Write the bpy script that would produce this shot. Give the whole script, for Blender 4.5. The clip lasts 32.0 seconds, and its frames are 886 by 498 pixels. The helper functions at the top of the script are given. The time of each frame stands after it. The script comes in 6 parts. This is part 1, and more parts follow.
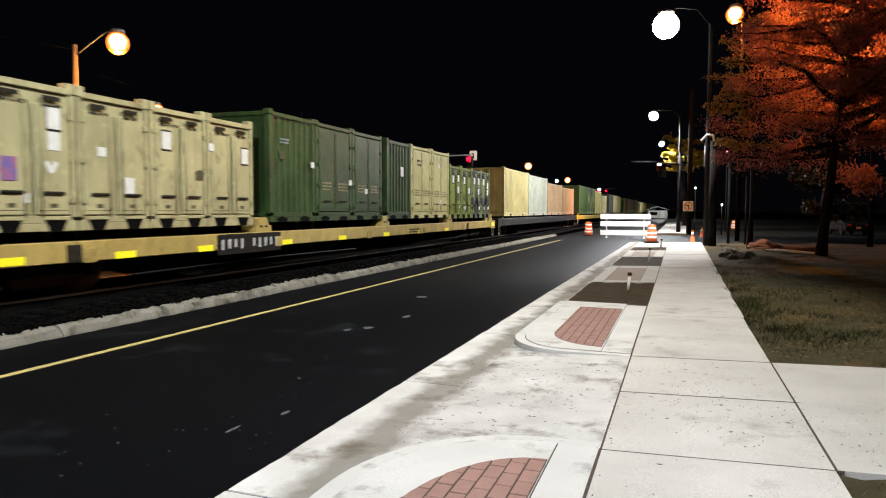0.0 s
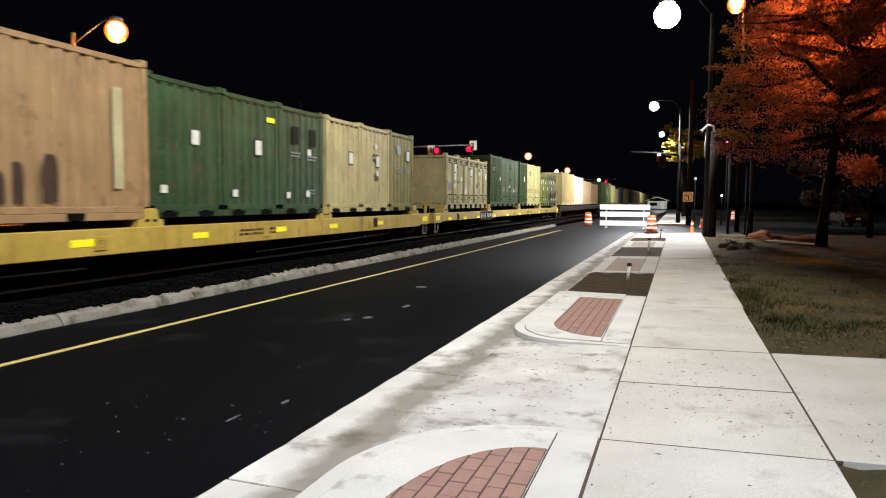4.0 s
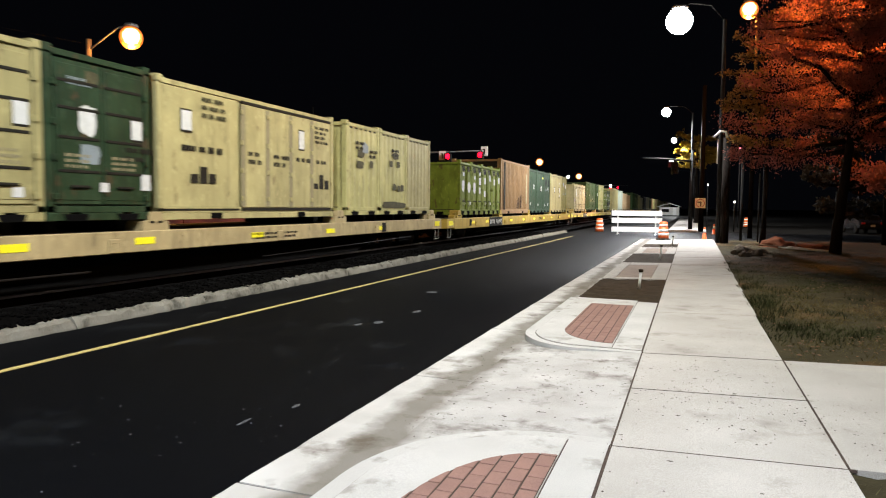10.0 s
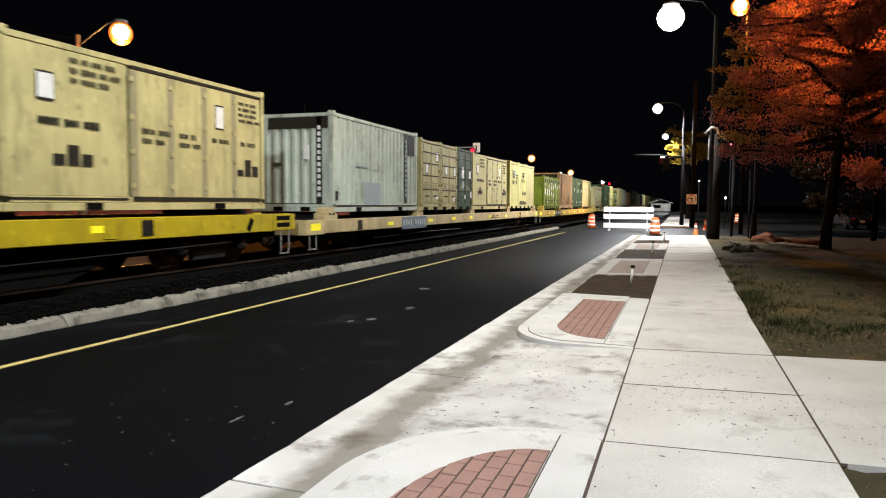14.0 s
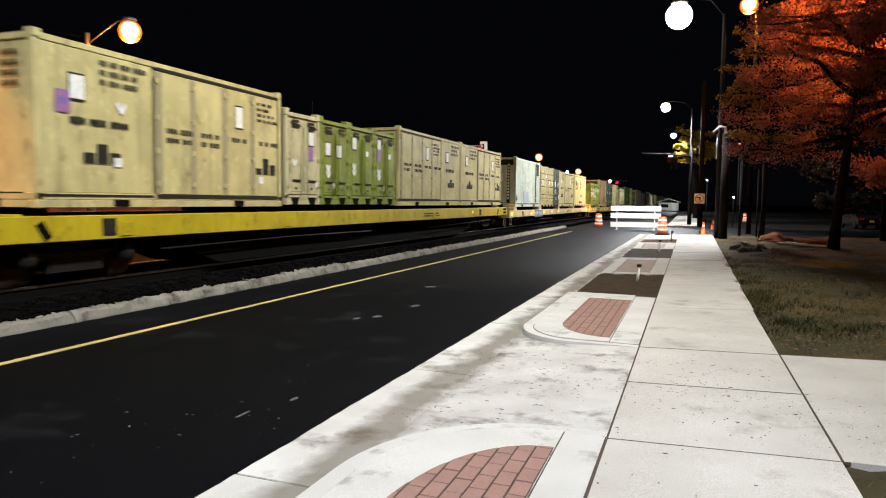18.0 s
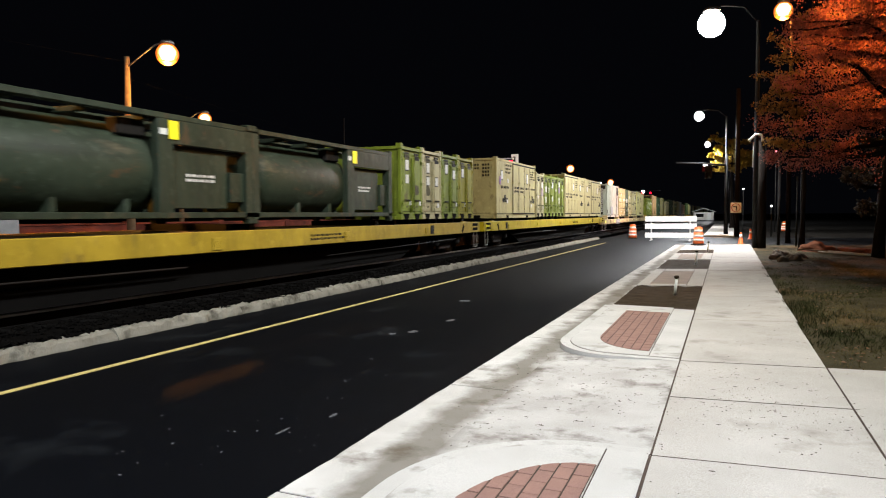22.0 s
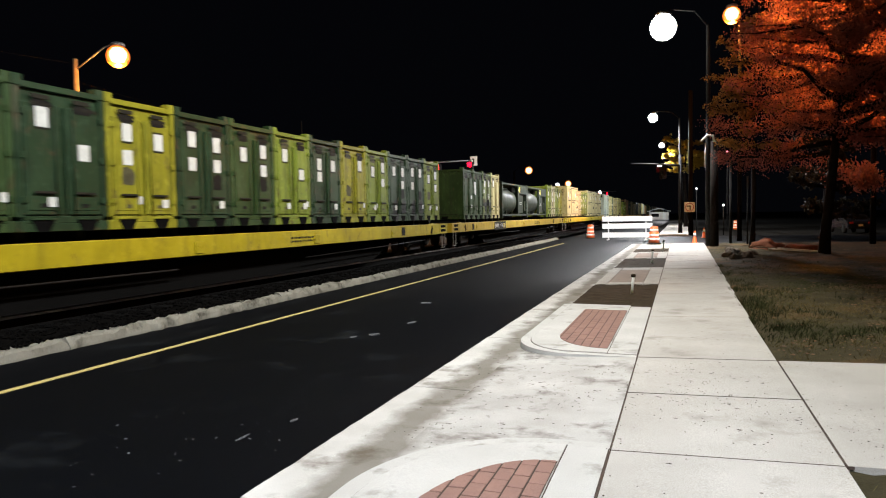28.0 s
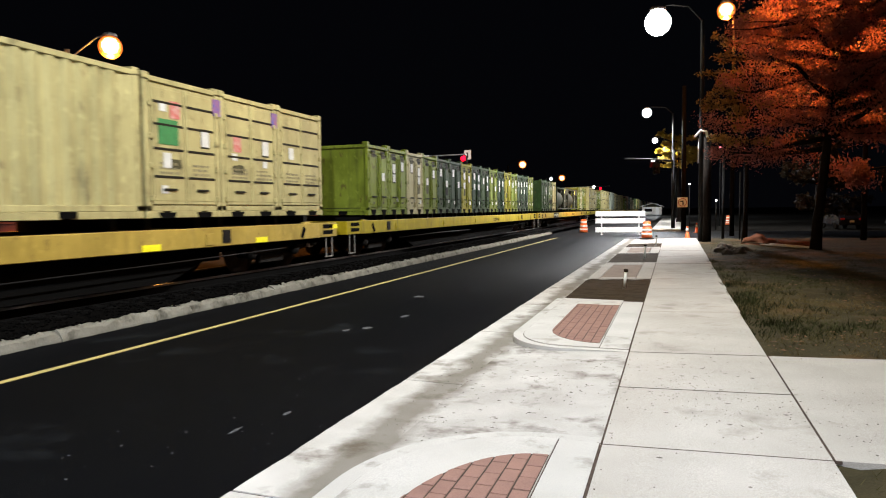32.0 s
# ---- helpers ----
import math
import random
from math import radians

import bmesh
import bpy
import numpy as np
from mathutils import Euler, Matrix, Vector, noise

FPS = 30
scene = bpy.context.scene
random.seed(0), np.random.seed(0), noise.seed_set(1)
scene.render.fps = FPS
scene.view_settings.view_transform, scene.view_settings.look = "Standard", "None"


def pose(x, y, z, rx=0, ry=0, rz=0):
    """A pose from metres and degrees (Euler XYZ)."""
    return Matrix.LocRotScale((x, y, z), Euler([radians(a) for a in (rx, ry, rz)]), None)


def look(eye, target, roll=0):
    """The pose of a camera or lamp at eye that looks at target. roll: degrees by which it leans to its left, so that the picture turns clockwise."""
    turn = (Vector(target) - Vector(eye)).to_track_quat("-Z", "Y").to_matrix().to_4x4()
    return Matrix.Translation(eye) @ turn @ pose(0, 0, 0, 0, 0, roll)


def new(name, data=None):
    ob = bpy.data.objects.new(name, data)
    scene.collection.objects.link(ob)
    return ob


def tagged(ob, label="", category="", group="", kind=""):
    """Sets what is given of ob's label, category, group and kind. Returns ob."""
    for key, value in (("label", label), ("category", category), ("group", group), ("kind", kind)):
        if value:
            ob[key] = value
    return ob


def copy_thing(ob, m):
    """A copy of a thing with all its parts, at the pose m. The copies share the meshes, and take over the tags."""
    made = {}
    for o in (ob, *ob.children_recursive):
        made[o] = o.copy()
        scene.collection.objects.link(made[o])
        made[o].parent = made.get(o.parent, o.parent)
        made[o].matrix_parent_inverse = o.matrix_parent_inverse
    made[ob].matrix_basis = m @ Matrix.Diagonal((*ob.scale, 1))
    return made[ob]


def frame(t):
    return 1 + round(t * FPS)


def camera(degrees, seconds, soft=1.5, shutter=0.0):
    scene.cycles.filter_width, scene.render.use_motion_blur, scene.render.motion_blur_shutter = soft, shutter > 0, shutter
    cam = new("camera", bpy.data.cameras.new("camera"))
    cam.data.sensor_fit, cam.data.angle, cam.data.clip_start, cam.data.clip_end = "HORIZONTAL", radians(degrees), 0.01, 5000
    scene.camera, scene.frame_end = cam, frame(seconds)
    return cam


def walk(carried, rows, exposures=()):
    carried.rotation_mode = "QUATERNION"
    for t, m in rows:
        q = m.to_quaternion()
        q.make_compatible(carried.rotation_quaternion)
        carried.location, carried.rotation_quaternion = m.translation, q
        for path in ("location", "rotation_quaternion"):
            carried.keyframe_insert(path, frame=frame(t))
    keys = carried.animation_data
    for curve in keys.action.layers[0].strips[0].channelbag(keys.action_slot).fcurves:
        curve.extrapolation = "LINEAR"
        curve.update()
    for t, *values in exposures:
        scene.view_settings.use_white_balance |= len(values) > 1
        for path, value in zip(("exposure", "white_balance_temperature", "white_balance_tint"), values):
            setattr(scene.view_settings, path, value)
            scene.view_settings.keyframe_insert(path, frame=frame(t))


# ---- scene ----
PATH = [
    (0, 0.004, 0.01, 1.805, 18.66, -3.16, 0.16),
    (0.5, -0.004, 0.004, 1.799, 18.43, -3.24, 0.26),
    (1, 0.005, 0.013, 1.802, 18.81, -3.13, 0.04),
    (1.5, -0.005, 0.019, 1.797, 18.65, -3.42, 0.36),
    (2, -0.011, 0.011, 1.799, 18.58, -3.61, 0.44),
    (2.5, -0.003, 0.018, 1.795, 18.54, -3.63, 0.41),
    (3, -0.007, 0.011, 1.797, 18.7, -3.7, 0.27),
    (3.5, -0.005, 0.013, 1.803, 18.65, -3.84, 0.29),
    (5.5, -0.008, 0.021, 1.796, 18.6, -4.2, 0.33),
    (6, -0.004, 0.019, 1.796, 18.73, -4.06, 0.37),
    (6.5, 0.001, 0.013, 1.799, 18.76, -4.03, 0.2),
    (7, -0.001, 0.007, 1.798, 18.67, -3.85, -0.1),
    (7.5, 0.004, 0.012, 1.794, 18.75, -3.81, -0.05),
    (8, -0.001, 0.008, 1.802, 18.72, -3.74, 0.03),
    (8.5, 0.005, 0.011, 1.796, 18.84, -3.83, 0.02),
    (9, -0.001, 0.012, 1.797, 18.81, -4.04, 0),
    (9.5, -0.004, -0.004, 1.809, 19.83, -3.69, 0.35),
    (10, -0.003, 0.009, 1.799, 19.51, -3.52, 0.48),
    (10.5, -0.004, 0.004, 1.8, 19.81, -3.22, 0.78),
    (11, -0.003, -0.004, 1.802, 19.59, -3.06, 0.52),
    (11.5, -0.002, -0.002, 1.798, 19.61, -3.05, 0.4),
    (12, 0.003, -0.002, 1.803, 19.56, -3.18, 0.36),
    (12.5, -0.009, 0.003, 1.797, 19.53, -3.32, 0.51),
    (13, -0.002, -0.002, 1.798, 19.23, -3.52, 0.58),
    (13.5, -0.006, 0.011, 1.791, 19.25, -3.76, 0.43),
    (14, -0.006, 0.01, 1.798, 18.87, -3.8, 0.38),
    (14.5, -0.004, -0.002, 1.794, 18.68, -3.79, 0.09),
    (16.5, -0, -0.003, 1.801, 18.96, -3.58, 0.33),
    (17, 0.004, 0.003, 1.797, 19.13, -3.8, 0.15),
    (17.5, -0.001, 0, 1.799, 19.27, -3.65, 0.45),
    (18, 0.019, -0.008, 1.789, 19.45, -3.92, 0.57),
    (18.5, -0.029, 0.004, 1.801, 21.78, -3.36, 0.55),
    (19, -0.046, 0.011, 1.804, 24.44, -2.18, 1.34),
    (19.5, -0.024, -0.022, 1.815, 25.3, -2.18, 1.86),
    (20, -0.031, -0.018, 1.816, 23.11, -1.99, 1.42),
    (20.5, -0.037, -0.034, 1.818, 22.62, -2.34, 1.62),
    (21, -0.043, -0.019, 1.807, 21.71, -1.67, 1.22),
    (21.5, -0.023, -0.026, 1.812, 21.41, -2.11, 0.03),
    (22, -0.025, -0.012, 1.805, 22.08, -2.83, -0.34),
    (22.5, -0.025, -0.013, 1.806, 21.39, -2.78, -0.32),
    (23, -0.035, -0.026, 1.807, 20.94, -2.99, -0.31),
    (23.5, -0.024, -0.017, 1.808, 21.61, -3.03, -0.41),
    (24, -0.014, -0.017, 1.814, 19.31, -3, -0.2),
    (24.5, -0.014, -0.019, 1.808, 19.53, -2.93, -0.6),
    (25, -0.018, -0.015, 1.811, 19.12, -1.53, -1.74),
    (25.5, -0.005, -0.01, 1.807, 19.57, -1.56, -1.55),
    (27.5, -0.003, -0.023, 1.796, 19.02, -2.31, -1.22),
    (28, -0.013, -0.025, 1.795, 18.82, -2.66, -1.02),
    (28.5, -0.014, -0.025, 1.802, 18.68, -2.64, -1.14),
    (29, -0.01, -0.035, 1.801, 18.94, -2.82, -0.9),
    (29.5, -0.01, -0.028, 1.798, 18.69, -2.84, -0.87),
    (30, -0.008, -0.03, 1.798, 18.53, -2.85, -0.9),
    (30.5, -0.002, -0.038, 1.795, 18.31, -2.83, -1.05),
    (31, -0.003, -0.025, 1.795, 18.36, -3, -1.13),
    (31.5, -0.01, -0.033, 1.795, 18.29, -3.18, -1),
    (32, -0.01, -0.036, 1.802, 18.28, -3.19, -0.67),
]

def view(x, y, z, yaw, pitch, roll):
    return pose(x, y, z, 90 + pitch, 0, yaw) @ pose(0, 0, 0, 0, 0, roll)


cam = camera(65.0, 32.0, soft=1.1, shutter=0.6)
walk(cam, [(t, view(*row)) for t, *row in PATH])

# ---- night sky and street lighting ----
world = bpy.data.worlds.new("night")
scene.world = world
world.use_nodes = True
world.node_tree.nodes["Background"].inputs[0].default_value = (0.55, 0.6, 0.9, 1)
world.node_tree.nodes["Background"].inputs[1].default_value = 0.0022

LED, SODIUM = (0.94, 0.957, 0.98), (1.0, 0.4, 0.075)


def spot(name, x, y, z, watts, colour, cone=165, size=0.25, blend=0.6, aim=None):
    data = bpy.data.lights.new(name, "SPOT")
    data.energy, data.color, data.shadow_soft_size = watts, colour, size
    data.spot_size, data.spot_blend = radians(cone), blend
    ob = new(name, data)
    ob.matrix_world = look((x, y, z), aim or (x, y + 0.001, 0))
    return ob


# lanterns: x, y, z of the bowl; LED 0 and 6 are out of view, added to light the near ground
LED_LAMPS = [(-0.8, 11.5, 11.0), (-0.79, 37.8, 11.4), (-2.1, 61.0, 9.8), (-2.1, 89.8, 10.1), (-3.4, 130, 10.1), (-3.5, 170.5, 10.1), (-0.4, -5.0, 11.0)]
# sodium 5 and 7 are out of view, 6 behind the tree; placed for their light
SODIUM_LAMPS = [(-21.2, 22.4, 8.5), (-33.0, 38.2, 8.5), (-21.0, 101.3, 8.5), (-22.4, 148.9, 8.5), (2.99, 46.0, 13.75), (-21.2, -26.0, 8.5), (6.0, 37.5, 9.2), (-13.5, 5.5, 8.5)]
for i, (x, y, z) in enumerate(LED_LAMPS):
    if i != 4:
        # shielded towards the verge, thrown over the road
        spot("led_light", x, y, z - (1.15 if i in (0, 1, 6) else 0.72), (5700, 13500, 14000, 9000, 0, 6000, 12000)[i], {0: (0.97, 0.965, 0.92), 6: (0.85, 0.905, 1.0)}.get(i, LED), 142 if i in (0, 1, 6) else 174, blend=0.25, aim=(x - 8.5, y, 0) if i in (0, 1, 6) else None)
for i, (x, y, z) in enumerate(SODIUM_LAMPS):
    if i == 6:
        # unseen lamp assumed behind the tree, aimed to light its crown
        spot("sodium_light", x, y - 0.3, z, 26000, SODIUM, 130, blend=0.8, aim=(8.4, 29.0, 11.2))
    elif i == 7:
        # unseen lamp assumed beyond the track, aimed at the passing container ends
        spot("sodium_light", x, y, z - 0.8, 8500, SODIUM, 42, blend=0.7, aim=(-10.4, 8.2, 2.6))
    elif i not in (2, 3):
        bulb = bpy.data.lights.new("sodium_light", "POINT")
        bulb.energy, bulb.color, bulb.shadow_soft_size = (1900, 1300, 0, 0, 3200, 3000)[i], SODIUM, 0.25
        new("sodium_light", bulb).location = (x, y, z - 0.8)
# red spot that tints the wagons as they pass; a signal facing the crossing is assumed as its source
spot("signal_light", -1.8, 60.5, 5.4, 3600, (1.0, 0.2, 0.1), 90, 0.15, 0.8, (-8.4, 61.0, 2.6))

# ---- materials ----
def mat(name, a, b=None, rough=0.7, metal=0.0, scale=6.0, fine=80.0, bump=0.15, spread=0.12, dirt=None, dirt_at=0.62, dirt_scale=1.3, spec=0.4, grains=0.35, runs=1.0):
    """Two colours mixed by coarse noise, fine grain, optional dirt blotches, a little bump."""
    m = bpy.data.materials.new(name)
    m.use_nodes = True
    nt = m.node_tree
    bs = nt.nodes["Principled BSDF"]
    b = b or tuple(c * 0.8 for c in a)
    co = nt.nodes.new("ShaderNodeTexCoord")
    info = nt.nodes.new("ShaderNodeObjectInfo")
    add = nt.nodes.new("ShaderNodeVectorMath")
    mul = nt.nodes.new("ShaderNodeMath")
    mul.operation, mul.inputs[1].default_value = "MULTIPLY", 37.0
    nt.links.new(info.outputs["Random"], mul.inputs[0])
    nt.links.new(co.outputs["Object"], add.inputs[0])
    nt.links.new(mul.outputs[0], add.inputs[1])
    n1, n2 = nt.nodes.new("ShaderNodeTexNoise"), nt.nodes.new("ShaderNodeTexNoise")
    n1.inputs["Scale"].default_value, n1.inputs["Detail"].default_value = scale, 6
    n2.inputs["Scale"].default_value, n2.inputs["Detail"].default_value = fine, 3
    for n in (n1, n2):
        nt.links.new(add.outputs[0], n.inputs["Vector"])
    ramp = nt.nodes.new("ShaderNodeMapRange")
    ramp.inputs[1].default_value, ramp.inputs[2].default_value = 0.5 - spread * 2, 0.5 + spread * 2
    nt.links.new(n1.outputs[0], ramp.inputs[0])
    mix = nt.nodes.new("ShaderNodeMix")
    mix.data_type = "RGBA"
    mix.inputs["A"].default_value, mix.inputs["B"].default_value = (*a, 1), (*b, 1)
    nt.links.new(ramp.outputs[0], mix.inputs["Factor"])
    out = mix.outputs["Result"]
    grain = nt.nodes.new("ShaderNodeMix")
    grain.data_type, grain.blend_type = "RGBA", "OVERLAY"
    grain.inputs["Factor"].default_value = grains
    nt.links.new(out, grain.inputs["A"])
    nt.links.new(n2.outputs[0], grain.inputs["B"])
    out = grain.outputs["Result"]
    if dirt:
        n3 = nt.nodes.new("ShaderNodeTexNoise")
        n3.inputs["Scale"].default_value, n3.inputs["Detail"].default_value = dirt_scale, 8
        n3.inputs["Roughness"].default_value = 0.65
        run_map = nt.nodes.new("ShaderNodeVectorMath")
        run_map.operation, run_map.inputs[1].default_value = "MULTIPLY", (1.0, 1.0, runs)
        nt.links.new(add.outputs[0], run_map.inputs[0])
        nt.links.new(run_map.outputs[0], n3.inputs["Vector"])
        r3 = nt.nodes.new("ShaderNodeMapRange")
        r3.inputs[1].default_value, r3.inputs[2].default_value = dirt_at - 0.06, dirt_at + 0.08
        nt.links.new(n3.outputs[0], r3.inputs[0])
        m3 = nt.nodes.new("ShaderNodeMix")
        m3.data_type = "RGBA"
        m3.inputs["B"].default_value = (*dirt, 1)
        nt.links.new(out, m3.inputs["A"])
        nt.links.new(r3.outputs[0], m3.inputs["Factor"])
        out = m3.outputs["Result"]
    nt.links.new(out, bs.inputs["Base Color"])
    bs.inputs["Roughness"].default_value, bs.inputs["Metallic"].default_value = rough, metal
    bs.inputs["Specular IOR Level"].default_value = min(spec, 0.06) if rough >= 0.85 else spec
    if bump:
        bp = nt.nodes.new("ShaderNodeBump")
        bp.inputs["Strength"].default_value, bp.inputs["Distance"].default_value = bump, 0.01
        nt.links.new(n2.outputs[0], bp.inputs["Height"])
        nt.links.new(bp.outputs[0], bs.inputs["Normal"])
    return m


def glow(name, colour, strength):
    m = bpy.data.materials.new(name)
    m.use_nodes = True
    bs = m.node_tree.nodes["Principled BSDF"]
    bs.inputs["Base Color"].default_value = (*[c * 0.5 for c in colour], 1)
    bs.inputs["Emission Color"].default_value, bs.inputs["Emission Strength"].default_value = (*colour, 1), strength
    return m


def paint(name, c, dirt=(0.085, 0.07, 0.04)):
    m = mat(name, c, tuple(v * 0.78 for v in c), 0.55, 0, 1.6, 45, 0.05, 0.14, dirt, 0.66, 2.2, spec=0.15, grains=0.1, runs=0.3)
    much = 0.6 if sum(c) > 0.55 else 1.0
    weather(m, (
        ((0.9, 0.9, 0.6), 3, 0.46, 0.62, tuple(min(0.7, v * 1.35 + 0.006) for v in c), 0.55 * much),
        ((1.7, 1.7, 1.1), 9, 0.51, 0.6, tuple(v * 0.5 for v in c), 0.5 * much),
        ((7.0, 7.0, 0.35), 5, 0.52, 0.66, tuple(v * 0.4 + 0.006 for v in c), 0.6 * much),
        ((9.0, 9.0, 6.0), 8, 0.575, 0.62, tuple(min(0.75, v * 1.6 + 0.015) for v in c), 0.4 * much),
        ((5.0, 5.0, 2.5), 10, 0.6, 0.64, (0.07, 0.04, 0.02), 0.65 * much)))
    return m


def weather(m, layers):
    """Fading, scuffs, runs and rust over a paint, each (scale, detail, from, to, colour, amount), and shallow dents."""
    nt = m.node_tree
    bs = nt.nodes["Principled BSDF"]
    co, info = nt.nodes.new("ShaderNodeTexCoord"), nt.nodes.new("ShaderNodeObjectInfo")
    mul, add = nt.nodes.new("ShaderNodeMath"), nt.nodes.new("ShaderNodeVectorMath")
    mul.operation, mul.inputs[1].default_value = "MULTIPLY", 91.0
    nt.links.new(info.outputs["Random"], mul.inputs[0])
    nt.links.new(co.outputs["Object"], add.inputs[0])
    nt.links.new(mul.outputs[0], add.inputs[1])
    for k, (size, detail, lo, hi, colour, amount) in enumerate(layers):
        stretch, n, r, mx = (nt.nodes.new("ShaderNode" + kind) for kind in ("VectorMath", "TexNoise", "MapRange", "Mix"))
        stretch.operation, stretch.inputs[1].default_value = "MULTIPLY", size
        nt.links.new(add.outputs[0], stretch.inputs[0])
        nt.links.new(stretch.outputs[0], n.inputs["Vector"])
        n.noise_dimensions = "4D"
        n.inputs["W"].default_value, n.inputs["Scale"].default_value, n.inputs["Detail"].default_value, n.inputs["Roughness"].default_value = 5.3 * k, 1.0, detail, 0.62
        r.inputs[1].default_value, r.inputs[2].default_value, r.inputs[4].default_value = lo, hi, amount
        nt.links.new(n.outputs[0], r.inputs[0])
        mx.data_type = "RGBA"
        mx.inputs["B"].default_value = (*colour, 1)
        nt.links.new(bs.inputs["Base Color"].links[0].from_socket, mx.inputs["A"])
        nt.links.new(r.outputs[0], mx.inputs["Factor"])
        nt.links.new(mx.outputs["Result"], bs.inputs["Base Color"])
    dent, bp = nt.nodes.new("ShaderNodeTexNoise"), nt.nodes.new("ShaderNodeBump")
    dent.inputs["Scale"].default_value, dent.inputs["Detail"].default_value = 2.4, 2
    nt.links.new(add.outputs[0], dent.inputs["Vector"])
    nt.links.new(dent.outputs[0], bp.inputs["Height"])
    bp.inputs["Strength"].default_value, bp.inputs["Distance"].default_value = 0.35, 0.06
    if bs.inputs["Normal"].links:
        nt.links.new(bs.inputs["Normal"].links[0].from_socket, bp.inputs["Normal"])
    nt.links.new(bp.outputs[0], bs.inputs["Normal"])


PAINT = {k: paint(k + "_paint", c) for k, c in {
    "cream": (0.41, 0.358, 0.16), "tan": (0.42, 0.3, 0.17), "sand": (0.33, 0.29, 0.125), "khaki": (0.355, 0.322, 0.17), "green": (0.025, 0.05, 0.013), "lime": (0.148, 0.188, 0.02),
    "teal": (0.02, 0.053, 0.021), "deep": (0.016, 0.037, 0.014), "yellow": (0.47, 0.43, 0.17), "olive": (0.17, 0.15, 0.03), "brown": (0.29, 0.18, 0.085),
    "white": (0.37, 0.41, 0.335), "camo": (0.14, 0.17, 0.06), "dark": (0.05, 0.055, 0.045),
    "tank": (0.022, 0.031, 0.018), "sage": (0.4, 0.36, 0.2), "yellowgreen": (0.22, 0.205, 0.012)}.items()}
SILL = {k: paint(k + "_sill", c) for k, c in {"yellow": (0.34, 0.235, 0.02), "pale": (0.4, 0.28, 0.055), "dull": (0.38, 0.28, 0.085), "cream": (0.42, 0.33, 0.165), "bright": (0.36, 0.28, 0.008), "dark": (0.013, 0.011, 0.01)}.items()}
SMUDGE = mat("worn_paint_smudge", (0.03, 0.027, 0.015), (0.11, 0.1, 0.05), 0.7, 0, 9, 60, 0.02, 0.2, spec=0.1)


def camo(m, colours, scale):
    """Large soft-edged blotches of further paints over the first."""
    nt = m.node_tree
    bs = nt.nodes["Principled BSDF"]
    co = nt.nodes.new("ShaderNodeTexCoord")
    info, add, mul = nt.nodes.new("ShaderNodeObjectInfo"), nt.nodes.new("ShaderNodeVectorMath"), nt.nodes.new("ShaderNodeMath")
    mul.operation, mul.inputs[1].default_value = "MULTIPLY", 0.0
    nt.links.new(info.outputs["Random"], mul.inputs[0])
    nt.links.new(co.outputs["Object"], add.inputs[0])
    nt.links.new(mul.outputs[0], add.inputs[1])
    for k, (c, at) in enumerate(colours):
        src = bs.inputs["Base Color"].links[0].from_socket
        n = nt.nodes.new("ShaderNodeTexNoise")
        n.noise_dimensions = "4D"
        n.inputs["W"].default_value = 3.7 * k + at
        n.inputs["Scale"].default_value, n.inputs["Detail"].default_value = scale, 1.5
        r = nt.nodes.new("ShaderNodeMapRange")
        r.inputs[1].default_value, r.inputs[2].default_value = at, at + 0.02
        mx = nt.nodes.new("ShaderNodeMix")
        mx.data_type = "RGBA"
        mx.inputs["B"].default_value = (*c, 1)
        nt.links.new(add.outputs[0], n.inputs["Vector"])
        nt.links.new(n.outputs[0], r.inputs[0])
        nt.links.new(r.outputs[0], mx.inputs["Factor"])
        nt.links.new(src, mx.inputs["A"])
        nt.links.new(mx.outputs["Result"], bs.inputs["Base Color"])


PAINT["sandcamo"] = paint("sandcamo_paint", (0.024, 0.048, 0.022))
camo(PAINT["sandcamo"], (((0.32, 0.23, 0.17), 0.6), ((0.014, 0.016, 0.015), 0.62)), 0.9)
camo(PAINT["camo"], (((0.03, 0.042, 0.024), 0.5), ((0.012, 0.013, 0.012), 0.62)), 1.0)
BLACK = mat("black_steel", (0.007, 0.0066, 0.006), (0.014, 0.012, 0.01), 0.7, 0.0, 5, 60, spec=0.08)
STEEL = mat("worn_rail_steel", (0.3, 0.26, 0.25), (0.2, 0.17, 0.16), 0.28, 1.0, 3, 90, 0.04)
STEPS = mat("worn_step_paint", (0.2, 0.185, 0.16), (0.11, 0.1, 0.085), 0.6, 0, 9, 60)
FADED = mat("faded_white_stencil", (0.5, 0.5, 0.48), (0.3, 0.3, 0.29), 0.7, 0, 12, 70, 0.02)
# near black: shade of pockets, slots and the underframe put into colour; also cables
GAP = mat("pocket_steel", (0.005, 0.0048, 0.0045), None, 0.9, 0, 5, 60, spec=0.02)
RUST = mat("rusty_steel", (0.075, 0.045, 0.03), (0.04, 0.026, 0.02), 0.85, 0.1, 7, 90)
PAPER = mat("white_placard", (0.62, 0.62, 0.58), (0.5, 0.5, 0.46), 0.6, 0, 9, 50, 0.02)
INK = mat("dark_stencil", (0.012, 0.011, 0.008), (0.024, 0.021, 0.015), 0.7, 0, 9, 60, 0.02, spec=0.08)
GREENTAPE = mat("green_sticker", (0.03, 0.2, 0.06), None, 0.6, 0, 9, 50, 0.02)
REDTAPE = mat("red_sticker", (0.45, 0.04, 0.03), (0.5, 0.35, 0.3), 0.6, 0, 14, 50, 0.02)
SEAL = mat("door_seal", (0.25, 0.215, 0.115), None, 0.8, 0, 6, 60)
GREYBLUE = mat("repaint_patch", (0.22, 0.26, 0.27), None, 0.6, 0, 6, 60)
